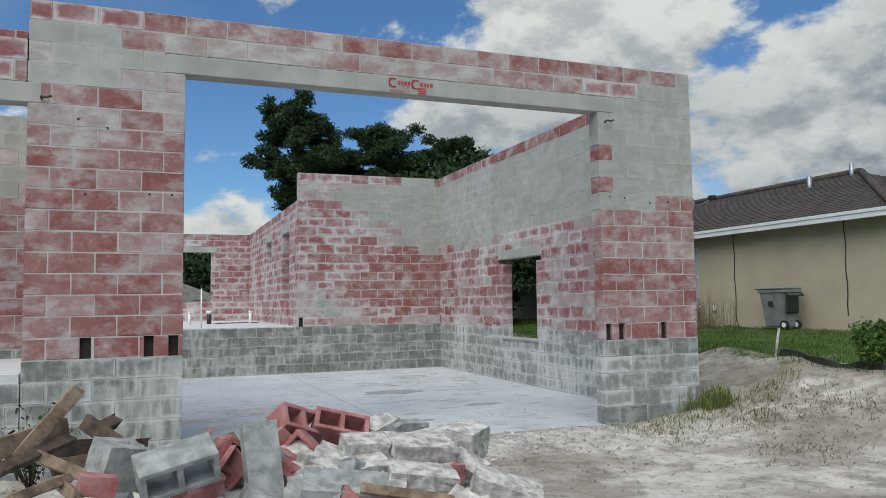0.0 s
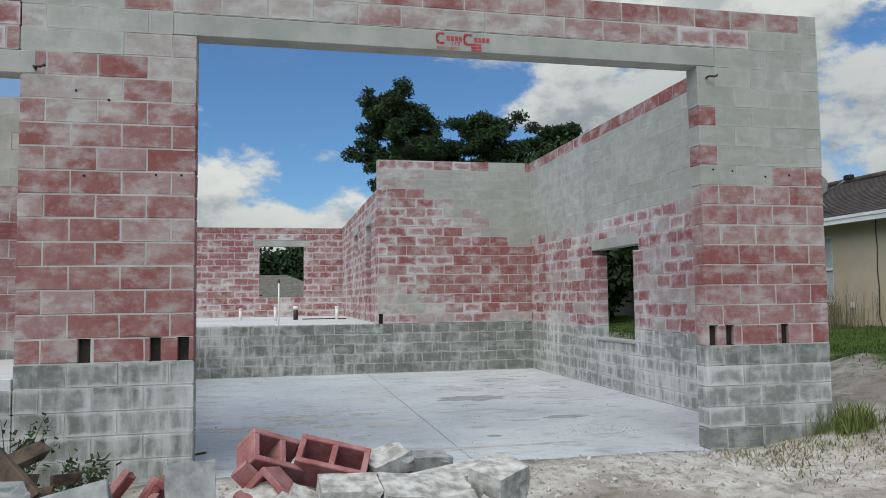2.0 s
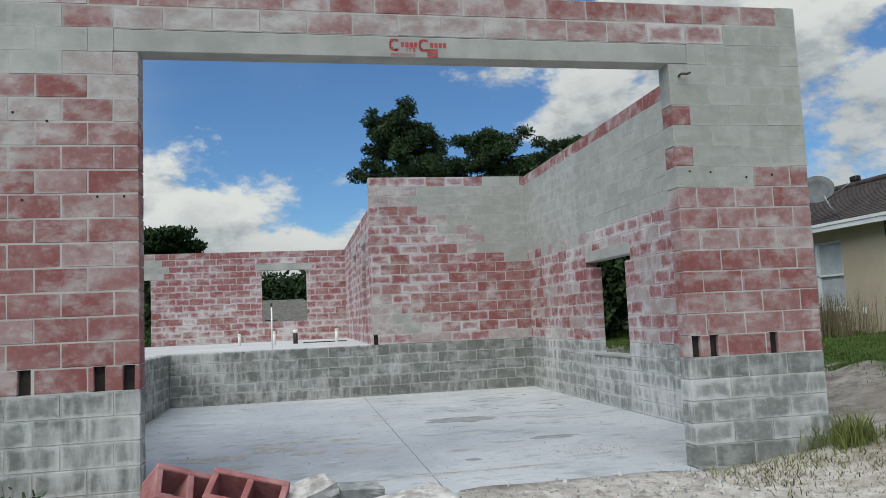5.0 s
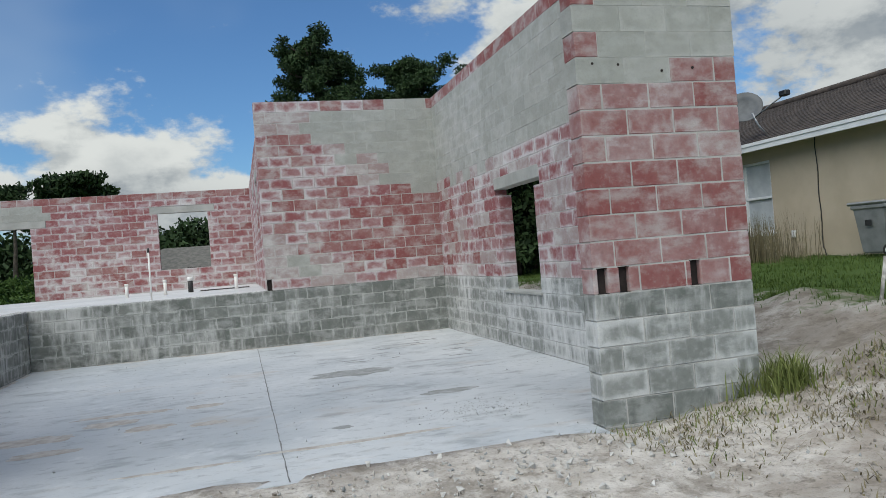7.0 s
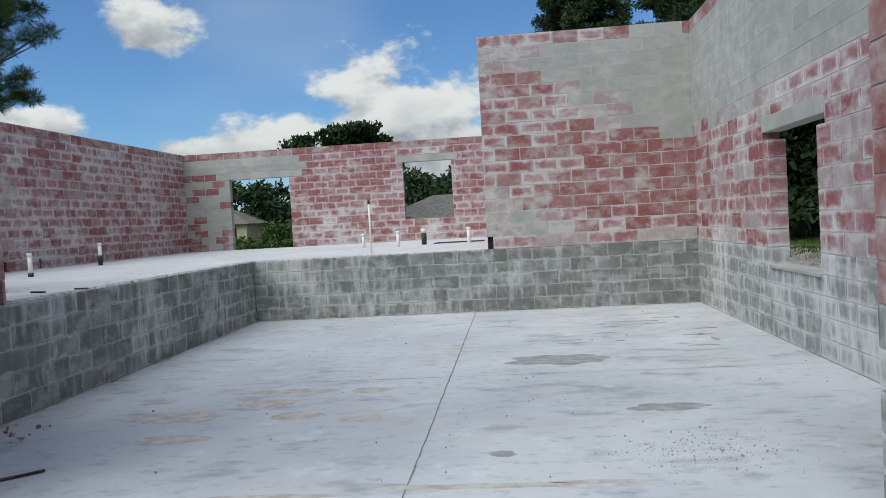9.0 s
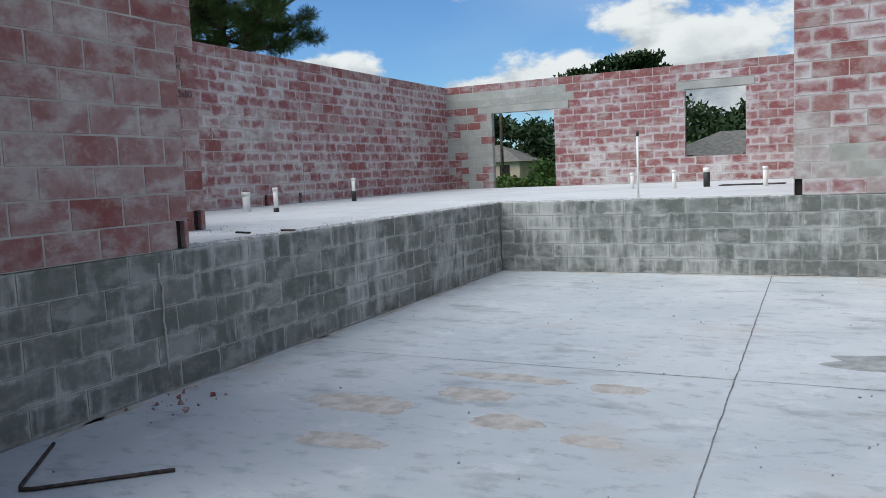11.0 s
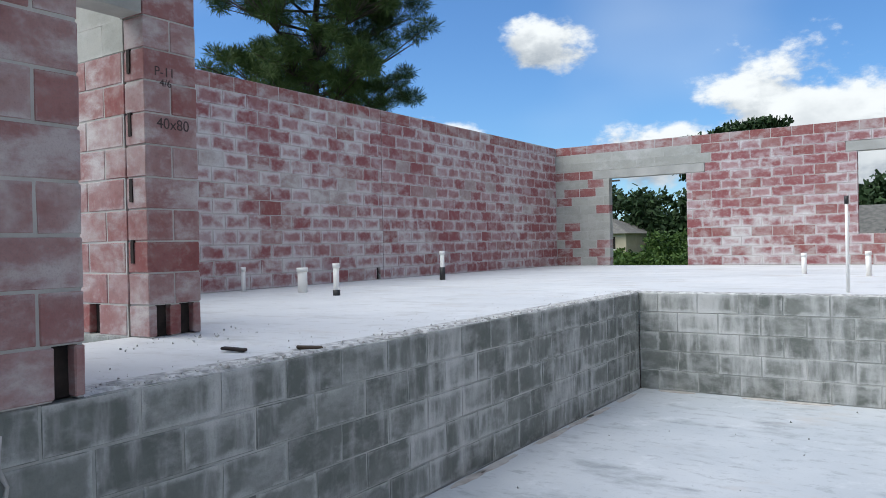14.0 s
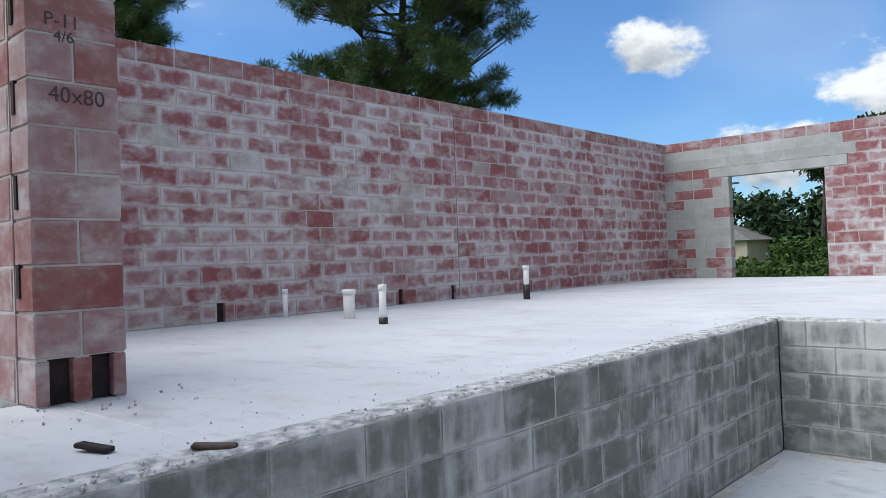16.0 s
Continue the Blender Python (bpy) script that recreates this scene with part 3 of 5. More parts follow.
def ground_z(x, y):
    z = -1.08
    z += 0.22 * smooth(x, 4.6, 6.6) * smooth(y, -3.2, 0.2)
    z += 0.50 * smooth(x, 6.2, 8.6) + 0.14 * smooth(x, 9, 13)
    z += 0.72 * smooth(y, 17, 20) * (1 - smooth(x, 6, 8.5))
    z += 0.55 * (1 - smooth(x, -10, -6.6)) * (1 - smooth(y, 16, 20))
    z -= 0.65 * smooth(y, 27, 46)
    d = abs(x) + abs(y)
    if d < 45:
        amp = 0.02 + 0.05 * smooth(x, 6.4, 7.5) * (1 - smooth(x, 8.5, 10))
        z += amp * noise.noise((x * 1.3, y * 1.3, 0.3)) * 1.5 + 0.018 * noise.noise((x * 5, y * 5, 2)) + 0.03 * noise.noise((x * 2.6, y * 2.6, 7)) * smooth(x, 5.5, 7)
    if -1.4 < x < 6.2 and -0.6 < y < 9:
        z = min(z, FLOOR - 0.3) if y > 0.0 else z
    if -1.0 < x < 5.6 and -1.3 < y <= 0.0:
        f = smooth(y, -1.3, -0.3) * (1 - smooth(x, 4.6, 5.6)) * smooth(x, -1.0, -0.2)
        z = z * (1 - f) + f * (FLOOR + 0.012 + 0.03 * noise.noise((x * 2.2, y * 2.2, 5)))
    if -6.6 < x < 2.95 and 0.1 < y < 18: z = min(z, -0.5)
    return z


def build_ground():
    def axis(lo, hi, step):
        out = [-2500, -600, -200, -90, -55, -38, -28, -21]
        v = lo
        while v <= hi:
            out.append(v)
            v += step
        return [o for o in out if o < lo or o >= lo] + [hi + 5, hi + 14, hi + 30, hi + 70, hi + 200, hi + 600, 2500]
    xs, ys = axis(-14, 16, 0.16), axis(-13, 24, 0.16)
    xs = sorted(set(xs)); ys = sorted(set(ys))
    verts = [(x, y, ground_z(x, y)) for y in ys for x in xs]
    n = len(xs)
    faces = [(j * n + i, j * n + i + 1, (j + 1) * n + i + 1, (j + 1) * n + i) for j in range(len(ys) - 1) for i in range(n - 1)]
    g = link_mesh("ground", verts, faces, M_GROUND)
    g.data.polygons.foreach_set("use_smooth", [True] * len(faces))
    return tagged(g, "pale sandy building lot with grass beyond", "ground", kind="structure")


build_ground()


# ---- neighbouring house ----
def neighbour():
    h = empty("neighbour_house", 17, 12, -0.3)
    tagged(h, "single-storey tan stucco house with a brown shingled hip roof", "house")
    inv = h.matrix_world.inverted()

    def add(name, bm, mat, parent=h, label=""):
        bmesh.ops.transform(bm, matrix=inv, verts=bm.verts)
        return part(name, bm, mat, parent, label)
    x0, x1, y0, y1, top = 13.3, 20.0, 2.7, 21.6, 2.16
    wy0, wy1, wz0, wz1 = 8.35, 10.2, 0.32, 1.86
    bm = bmesh.new()
    bm_box(bm, x0, x0 + 0.2, y0, wy0, -0.6, top); bm_box(bm, x0, x0 + 0.2, wy1, y1, -0.6, top)
    bm_box(bm, x0, x0 + 0.2, wy0, wy1, -0.6, wz0); bm_box(bm, x0, x0 + 0.2, wy0, wy1, wz1, top)
    add("wall", bm, M_STUCCO)
    add("wall", box(x0 + 0.2, x1, y0, y0 + 0.2, -0.6, top), M_STUCCO)
    add("wall", box(x0 + 0.2, x1, y1 - 0.2, y1, -0.6, top), M_STUCCO)
    add("wall", box(x1, x1 + 0.2, y0, y1, -0.6, top), M_STUCCO)
    e = 0.42
    ex0, ex1, ey0, ey1, ez, rz = x0 - e, x1 + 0.2 + e, y0 - e, y1 + e, top + 0.02, 3.66
    xm = (ex0 + ex1) / 2
    w = xm - ex0
    # roof planes, laid in overlapping courses of shingle
    roof_m = add("roof", box(ex0 + 0.05, ex1 - 0.05, ey0 + 0.05, ey1 - 0.05, ez - 0.04, ez), M_WHITE, h, "white soffit under a brown shingled roof")
    bm = bmesh.new()
    n = 26
    for k in range(n):
        f0, f1 = k / n, (k + 1.12) / n
        za, zb = ez + 0.03 + (rz - ez) * f0 + 0.016, ez + 0.03 + (rz - ez) * f1
        a = (ex0 + w * f0, ex1 - w * f0, ey0 + w * f0, ey1 - w * f0)
        f1 = min(f1, 1)
        b = (ex0 + w * f1, ex1 - w * f1, ey0 + w * f1, ey1 - w * f1)
        lo = [bm.verts.new(v) for v in ((a[0], a[2], za), (a[1], a[2], za), (a[1], a[3], za), (a[0], a[3], za))]
        hi = [bm.verts.new(v) for v in ((b[0], b[2], zb), (b[1], b[2], zb), (b[1], b[3], zb), (b[0], b[3], zb))]
        un = [bm.verts.new(v.co - Vector((0, 0, 0.022))) for v in lo]
        for i in range(4):
            j = (i + 1) % 4
            bm.faces.new((lo[i], lo[j], hi[j], hi[i]))
            bm.faces.new((un[i], un[j], lo[j], lo[i]))
    add("shingles", bm, M_SHINGLE, roof_m, "brown asphalt shingles in courses")
    for sx, sy, ox, oy in ((ex0, ey0, 1, 1), (ex0, ey1, 1, -1)):
        add("hip_ridge", tube([(sx, sy, ez + 0.06), (sx + ox * w, sy + oy * w, rz + 0.07)], 0.09, 6), M_SHINGLE, roof_m)
    add("ridge", tube([(xm, ey0 + w, rz + 0.07), (xm, ey1 - w, rz + 0.07)], 0.09, 6), M_SHINGLE, roof_m)
    for a in ((ex0 - 0.03, ex0, ey0, ey1), (ex0, ex1, ey0 - 0.03, ey0), (ex0, ex1, ey1, ey1 + 0.03)):
        add("fascia", box(*a, ez - 0.13, ez + 0.035, 0.005), M_WHITE, roof_m, "white painted fascia board")
    add("drip_edge", box(ex0 - 0.05, ex0 - 0.03, ey0, ey1, ez - 0.02, ez + 0.045), M_WHITE, roof_m)
    for vx, vy, vz in ((xm - 0.8, ey0 + w + 0.9, 3.42), (xm - 0.2, ey0 + w + 0.1, 3.66)):
        v = add("vent_pipe", tube([(vx, vy, vz - 0.3), (vx, vy, vz + 0.28)], 0.06, 10), M_GALV, roof_m)
    # window
    win = add("window", box(x0 + 0.10, x0 + 0.12, wy0, wy1, wz0, wz1), M_BLIND, h, "white framed window with closed blinds")
    for a in ((wy0, wy1, wz0, wz0 + 0.05), (wy0, wy1, wz1 - 0.05, wz1), (wy0, wy0 + 0.05, wz0, wz1), (wy1 - 0.05, wy1, wz0, wz1), (wy0, wy1, 1.05, 1.10), (9.23, 9.30, wz0, wz1)):
        add("window_frame", box(x0 + 0.03, x0 + 0.10, *a, 0.004), M_WHITE, win)
    add("window_sill", box(x0 - 0.05, x0 + 0.1, wy0 - 0.05, wy1 + 0.05, wz0 - 0.07, wz0, 0.006), M_WHITE, win)
    for k in range(24):
        z = wz0 + 0.08 + k * 0.06
        add("slat", box(x0 + 0.085, x0 + 0.1, wy0 + 0.05, wy1 - 0.05, z, z + 0.05), M_BLIND, win)
    # cables down the wall, and an outlet
    for cy, zb in ((7.0, -0.05), (3.75, 0.1)):
        pts = [(x0 - 0.012, cy + 0.015 * math.sin(k * 1.7), top - (top - zb) * k / 9) for k in range(10)]
        if cy > 5:
            pts += [(x0 - 0.05, cy - 0.1 * math.sin(a), zb - 0.12 + 0.12 * math.cos(a)) for a in (0.8, 1.8, 2.8, 3.8, 4.8)]
        add("cable", tube(pts, 0.011, 6), M_BLACK)
    add("outlet_box", box(x0 - 0.05, x0, 7.72, 7.82, 0.18, 0.33, 0.01), M_WHITE)
    # satellite dish on the eave
    base = Vector((12.95, 8.1, 2.25))
    d = add("satellite_dish", tube([base + Vector((0.2, 0, 0.05)), base + Vector((0.02, 0.1, 0.35)), base + Vector((-0.05, 0.15, 0.6))], 0.02, 8), M_GALV, h, "grey satellite dish on a bent mast")
    bm = bmesh.new()
    bmesh.ops.create_uvsphere(bm, u_segments=24, v_segments=14, radius=0.62)
    bmesh.ops.delete(bm, geom=[v for v in bm.verts if v.co.z > -0.42], context="VERTS")
    bmesh.ops.solidify(bm, geom=bm.faces[:], thickness=0.012)
    for f in bm.faces: f.smooth = True
    bmesh.ops.transform(bm, matrix=pose(12.72, 8.3, 3.28, 62, 0, -40), verts=bm.verts)
    add("dish", bm, M_DISH, d)
    add("feed_arm", tube([base + Vector((-0.03, 0.1, 0.5)), base + Vector((0.0, -0.75, 0.78))], 0.016, 6), M_GALV, d)
    add("feed_horn", box(12.88, 13.02, 7.22, 7.42, 3.0, 3.11, 0.02), M_BLACK, d)
    return h


neighbour()


def wheelie_bin():
    b = empty("wheelie_bin", 12.75, 5.05, ground_z(12.75, 5.05) + 0.01, 6)
    tagged(b, "grey wheeled rubbish bin tilted against the stucco wall", "bin")
    bm = bmesh.new()
    lo = [bm.verts.new((sx * 0.21, sy * 0.24, 0.05)) for sx, sy in ((-1, -1), (1, -1), (1, 1), (-1, 1))]
    hi = [bm.verts.new((sx * 0.29, sy * 0.32, 0.86)) for sx, sy in ((-1, -1), (1, -1), (1, 1), (-1, 1))]
    for i in range(4):
        bm.faces.new((lo[i], lo[(i + 1) % 4], hi[(i + 1) % 4], hi[i]))
    bm.faces.new(lo[::-1]); bm.faces.new(hi)
    bmesh.ops.bevel(bm, geom=bm.edges[:], offset=0.025, segments=2, affect="EDGES")
    part("body", bm, M_BIN, b)
    part("rim", box(-0.31, 0.31, -0.34, 0.34, 0.80, 0.87, 0.015), M_BIN, b)
    part("lid", box(-0.33, 0.33, -0.33, 0.40, 0.87, 0.93, 0.025), M_BIN, b, "grey bin lid")
    hd = part("handle", tube([(-0.24, -0.34, 0.80), (-0.24, -0.42, 0.74), (0.24, -0.42, 0.74), (0.24, -0.34, 0.80)], 0.02, 8), M_BLACK, b, "black handle")
    part("side_grip", box(-0.2, 0.2, -0.335, -0.30, 0.36, 0.74, 0.02), M_BLACK, b, "black moulded side grip")
    part("emblem", box(-0.318, -0.30, -0.06, 0.06, 0.52, 0.62, 0.004), M_BLACK, b)
    for sx in (-0.2, 0.2):
        w = part("wheel", tube([(sx - 0.03, -0.26, 0.1), (sx + 0.03, -0.26, 0.1)], 0.1, 18), M_BLACK, b)
        part("hub", tube([(sx - 0.036, -0.26, 0.1), (sx + 0.036, -0.26, 0.1)], 0.055, 14), M_WHITE, w)


wheelie_bin()


# ---- trees ----
def leaf_cloud(name, clumps, count, size, mat, parent, seed, needles=False, squash=0.75):
    r = np.random.default_rng(seed)
    cs = np.array([c[:3] for c in clumps])
    rad = np.array([c[3] for c in clumps])
    pick_i = r.choice(len(clumps), count, p=rad ** 2 / (rad ** 2).sum())
    d = r.normal(size=(count, 3))
    d /= np.linalg.norm(d, axis=1)[:, None]
    off = d * (r.random((count, 1)) ** 0.45) * rad[pick_i][:, None] * np.array([1, 1, squash])
    p = cs[pick_i] + off
    if needles:
        u = d + r.normal(size=(count, 3)) * 0.55 + np.array([0, 0, 0.2])
    else:
        u = r.normal(size=(count, 3))
    u /= np.linalg.norm(u, axis=1)[:, None]
    w = np.cross(u, r.normal(size=(count, 3)))
    w /= np.linalg.norm(w, axis=1)[:, None]
    s = size * (0.6 + 0.8 * r.random((count, 1)))
    wide = s * (0.075 if needles else 0.5)
    v = np.stack([p - w * wide * 0.5, p + w * wide * 0.5, p + u * s + w * wide * 0.35, p + u * s - w * wide * 0.35], 1).reshape(-1, 3)
    me = bpy.data.meshes.new(name)
    me.from_pydata(v.tolist(), [], np.arange(count * 4).reshape(-1, 4).tolist())
    me.materials.append(mat)
    ob = new(name, me)
    ob.parent = parent
    return ob


def tree(name, x, y, height, crown, bottom, mat, seed, label, count=9000, size=0.34, needles=False, clump=0.9, lean=0.0, limbs=16, flat=1.0, per=4):
    r = random.Random(seed)
    z0 = ground_z(x, y)
    t = empty(name, x, y, z0)
    tagged(t, label, "tree", "trees round the lot")
    pts = [(lean * (k / 6) ** 1.5 + r.uniform(-0.1, 0.1) * (k > 0), r.uniform(-0.1, 0.1) * (k > 0), height * 0.93 * k / 6 - 0.1) for k in range(7)]
    base = 0.014 * height + 0.1
    tr = part("trunk", tube(pts, [base * (1 - 0.14 * k) for k in range(7)], 10), M_BARK, t)
    bm = bmesh.new()
    clumps = []
    for k in range(limbs):
        f = (k + r.random()) / limbs
        h = bottom + (height - bottom) * f * 0.95
        i = min(5, int(h / (height * 0.93) * 6))
        q = h / (height * 0.93) * 6 - i
        s = Vector(pts[i]).lerp(Vector(pts[i + 1]), min(1, q))
        a = k * 2.4 + r.uniform(-0.5, 0.5)
        reach = crown * (0.55 + 0.55 * r.random()) * math.sin(math.pi * (0.16 + 0.72 * f)) ** 0.7
        e = s + Vector((math.cos(a) * reach, math.sin(a) * reach, reach * r.uniform(0.05, 0.45)))
        mid = s.lerp(e, 0.55) + Vector((0, 0, -0.08 * reach))
        tube([s, mid, e], [0.07 * (1.2 - f), 0.045, 0.015], 5, bm)
        for j in range(per):
            g = 0.35 + 0.75 * j / per
            c = s.lerp(e, min(1.05, g)) + Vector((r.uniform(-1, 1), r.uniform(-1, 1), r.uniform(-0.4, 0.7))) * 0.32 * crown * 0.6
            tube([mid, c], [0.03, 0.01], 4, bm)
            clumps.append((c.x, c.y, c.z, clump * r.uniform(0.55, 1.15)))
    part("branchwork", bm, M_BARK, tr)
    clumps.append((pts[-1][0], pts[-1][1], height - clump * 0.6, clump))
    leaf_cloud("crown", clumps, count, size, mat, t, seed, needles, 0.62 * flat)
    return t


PINE = "tall long-needled pine with open spreading limbs"
OAK = "dark broad-crowned tree behind the house"
tree("pine_tree", -16.6, 20.3, 13.4, 4.7, 5.3, M_NEEDLE, 3, PINE, 170000, 0.22, True, 0.33, 0.5, 52, 0.95, 11)
tree("pine_tree", -26.4, 16.2, 14.0, 1.7, 8.6, M_NEEDLE, 4, PINE, 40000, 0.24, True, 0.36, 0, 22, 1.0, 9)
tree("oak_tree", 6.9, 28.5, 10.7, 2.6, 4.9, M_LEAF, 11, OAK + " with a drooping side limb", 60000, 0.11, False, 0.5, -0.6, 34, 1.15, 6)
tree("oak_tree", 10.7, 29.5, 10.2, 2.3, 4.0, M_LEAF, 12, OAK, 60000, 0.11, False, 0.52, 0.2, 30, 1.15, 6)
tree("oak_tree", 15.2, 30.5, 9.9, 2.4, 6.5, M_LEAF, 13, OAK, 30000, 0.11, False, 0.45, 0.2, 22, 1.0, 6)
tree("oak_tree", 9.0, 31.5, 8.8, 2.2, 2.0, M_LEAF, 14, OAK, 26000, 0.17, False, 0.8, 0.0, 24)
tree("oak_tree", 12.8, 31.5, 8.0, 2.4, 2.0, M_LEAF, 15, OAK, 14000, 0.22, False, 0.8, 0.0, 24)
NEAR = "dense dark tree close to the garage side window"
tree("oak_tree", 9.7, 14.5, 5.2, 1.9, 0.5, M_LEAF, 16, NEAR, 24000, 0.17, False, 0.8, 0, 28)
tree("oak_tree", 11.2, 17.0, 6.0, 2.0, 0.5, M_LEAF, 17, NEAR, 22000, 0.18, False, 0.9, 0, 28)
tree("oak_tree", 9.2, 19.5, 5.6, 2.2, 0.5, M_LEAF, 18, NEAR, 20000, 0.18, False, 0.9, 0, 28)
tree("umbrella_tree", -8.8, 54.0, 9.0, 3.0, 6.4, M_LEAF, 21, "distant tree with a flat umbrella crown", 14000, 0.28, False, 0.8, 0, 20, 0.8)
tree("bare_tree", -12.8, 54.0, 8.9, 1.6, 5.6, M_LEAF, 22, "thin distant tree with sparse leaves", 2600, 0.24, False, 0.7, 0, 18)
tree("oak_tree", 16.6, 20.5, 6.4, 1.3, 3.5, M_LEAF, 23, "dark tree top behind the neighbouring roof", 8000, 0.2, False, 0.6, 0, 14)


def woods():
    """The belt of woods round the lot, and the bushes before it."""
    r = random.Random(5)
    holder = empty("far_woods", 0, 60, -0.4)
    tagged(holder, "dark belt of far woods behind the lot", "woods", kind="stuff")
    clumps = []
    for k in range(330):
        x = r.uniform(-75, 60)
        y = 70 + r.uniform(0, 12) + abs(x) * 0.05
        h = 5.0 + 2.6 * noise.noise((x * 0.12, 3, 0)) + r.uniform(-1.2, 0.9)
        for z in (0.5, h * 0.5, h):
            clumps.append((x + r.uniform(-1, 1), y - 60, z, r.uniform(1.0, 1.9)))
    leaf_cloud("foliage", clumps, 140000, 0.5, M_LEAF, holder, 8, False, 0.9)
    hedge = empty("bushes", 0, 26, -0.4)
    tagged(hedge, "bright green scrub behind the rear wall", "bushes", kind="stuff")
    clumps = []
    for k in range(150):
        x, y = r.uniform(-22, 4), r.uniform(-3.0, 4.0)
        clumps.append((x, y, 0.2, r.uniform(0.3, 0.65)))
    for k in range(4):
        x, y = r.uniform(-8.6, -6.4), r.uniform(4, 7)
        for z in (0.3, 0.8):
            clumps.append((x + r.uniform(-0.4, 0.4), y, z, r.uniform(0.5, 0.75)))
    leaf_cloud("foliage", clumps, 42000, 0.13, M_BUSH, hedge, 9, False, 0.8)


woods()


def far_house(x, y, w, d, wall_h, mat, label, rz=0):
    h = empty("far_house", x, y, ground_z(x, y), rz)
    tagged(h, label, "house")
    part("wall", box(-w / 2, w / 2, -d / 2, d / 2, 0, wall_h), mat, h)
    bm = bmesh.new()
    e = 0.5
    lo = [bm.verts.new(v) for v in ((-w / 2 - e, -d / 2 - e, wall_h), (w / 2 + e, -d / 2 - e, wall_h), (w / 2 + e, d / 2 + e, wall_h), (-w / 2 - e, d / 2 + e, wall_h))]
    a, b = bm.verts.new((-w / 2 + d / 2 - e, 0, wall_h + d * 0.22)), bm.verts.new((w / 2 - d / 2 + e, 0, wall_h + d * 0.22))
    bm.faces.new((lo[0], lo[1], b, a)); bm.faces.new((lo[2], lo[3], a, b)); bm.faces.new((lo[1], lo[2], b)); bm.faces.new((lo[3], lo[0], a)); bm.faces.new(lo[::-1])
    part("roof", bm, plain("grey_roof", (0.10, 0.095, 0.085), (0.17, 0.16, 0.14), 3, 0.95, 0.2), h, "weathered grey hip roof")
    for k in range(3):
        wx = -w / 3 + k * w / 3
        wn = part("window", box(wx - 0.5, wx + 0.5, -d / 2 - 0.03, -d / 2, 0.9, 2.0), M_DARK, h)
        part("window_frame", box(wx - 0.55, wx + 0.55, -d / 2 - 0.05, -d / 2 - 0.03, 0.82, 0.9), M_WHITE, wn)


far_house(-1.0, 60, 13, 9, 1.75, M_STUCCO, "low far house with a grey hip roof")
far_house(-26.5, 70, 9, 8, 2.3, M_STUCCO, "pale far house half hidden by scrub")


def pole(x, y, h):
    p = empty("utility_pole", x, y, ground_z(x, y))
    tagged(p, "weathered wooden utility pole", "pole", "utility poles")
    part("post", tube([(0, 0, 0), (0, 0, h)], [0.15, 0.1], 8), M_BARK, p)
    part("crossarm", box(-0.9, 0.9, -0.05, 0.05, h - 0.6, h - 0.48, 0.01), M_BARK, p)


pole(-20.5, 50, 6.6)
pole(-18.2, 52, 6.4)


# ---- plumbing stubs on the slab ----
def stub(x, y, h, r, cap, label, base="", box_w=0.0):
    p = empty("pipe_stub", x, y, 0.0)
    tagged(p, label, "pipe", "plumbing stubs on the slab")
    part("pipe", tube([(0, 0, -0.05), (0, 0, h)], r, 14), M_PVC if base != "all" else M_BLACK, p)
    if cap == "white":
        part("cap", tube([(0, 0, h - 0.04), (0, 0, h + 0.015)], r * 1.18, 14), M_PVC, p)
    if cap == "black":
        part("cap", tube([(0, 0, h - 0.05), (0, 0, h + 0.03)], r * 1.25, 14), M_BLACK, p, "black cap")
    if cap == "collar":
        part("cap", tube([(0, 0, h - 0.07), (0, 0, h + 0.02)], r * 1.15, 14), M_PVC, p, "white collar")
    if base in ("black", "foot"):
        part("sleeve", tube([(0, 0, -0.02), (0, 0, 0.20 if base == "black" else 0.06)], r * 1.25, 14), M_BLACK, p, "black sleeve at the foot")


stub(-6.12, 7.76, 0.30, 0.028, "white", "white plastic pipe stub by the red wall")
stub(-5.15, 7.85, 0.29, 0.06, "white", "thick white plastic pipe stub with a cap")
stub(-4.30, 7.52, 0.35, 0.034, "white", "white plastic pipe stub with a black foot", "foot")
stub(-5.15, 11.0, 0.44, 0.037, "white", "white plastic pipe stub with a black sleeve", "black")
stub(-0.25, 13.5, 0.30, 0.037, "white", "white plastic pipe stub on the slab")
stub(0.72, 9.35, 0.92, 0.016, "black", "tall thin white pipe with a black cap")
stub(0.64, 12.95, 0.33, 0.037, "white", "white plastic pipe stub on the slab")
stub(1.16, 13.4, 0.34, 0.06, "collar", "thick black pipe stub with a white collar", "all")
stub(2.20, 13.0, 0.33, 0.042, "white", "white plastic pipe stub beside the slab cut-out")
# thin near-black plate on the uncut slab stands for the cut-out
tagged(part("slab_cutout", box(1.35, 2.5, 13.55, 14.3, 0.002, 0.012, 0.003), M_DARK), "shallow slab cut-out drawn as a near-black plate", "cut-out")


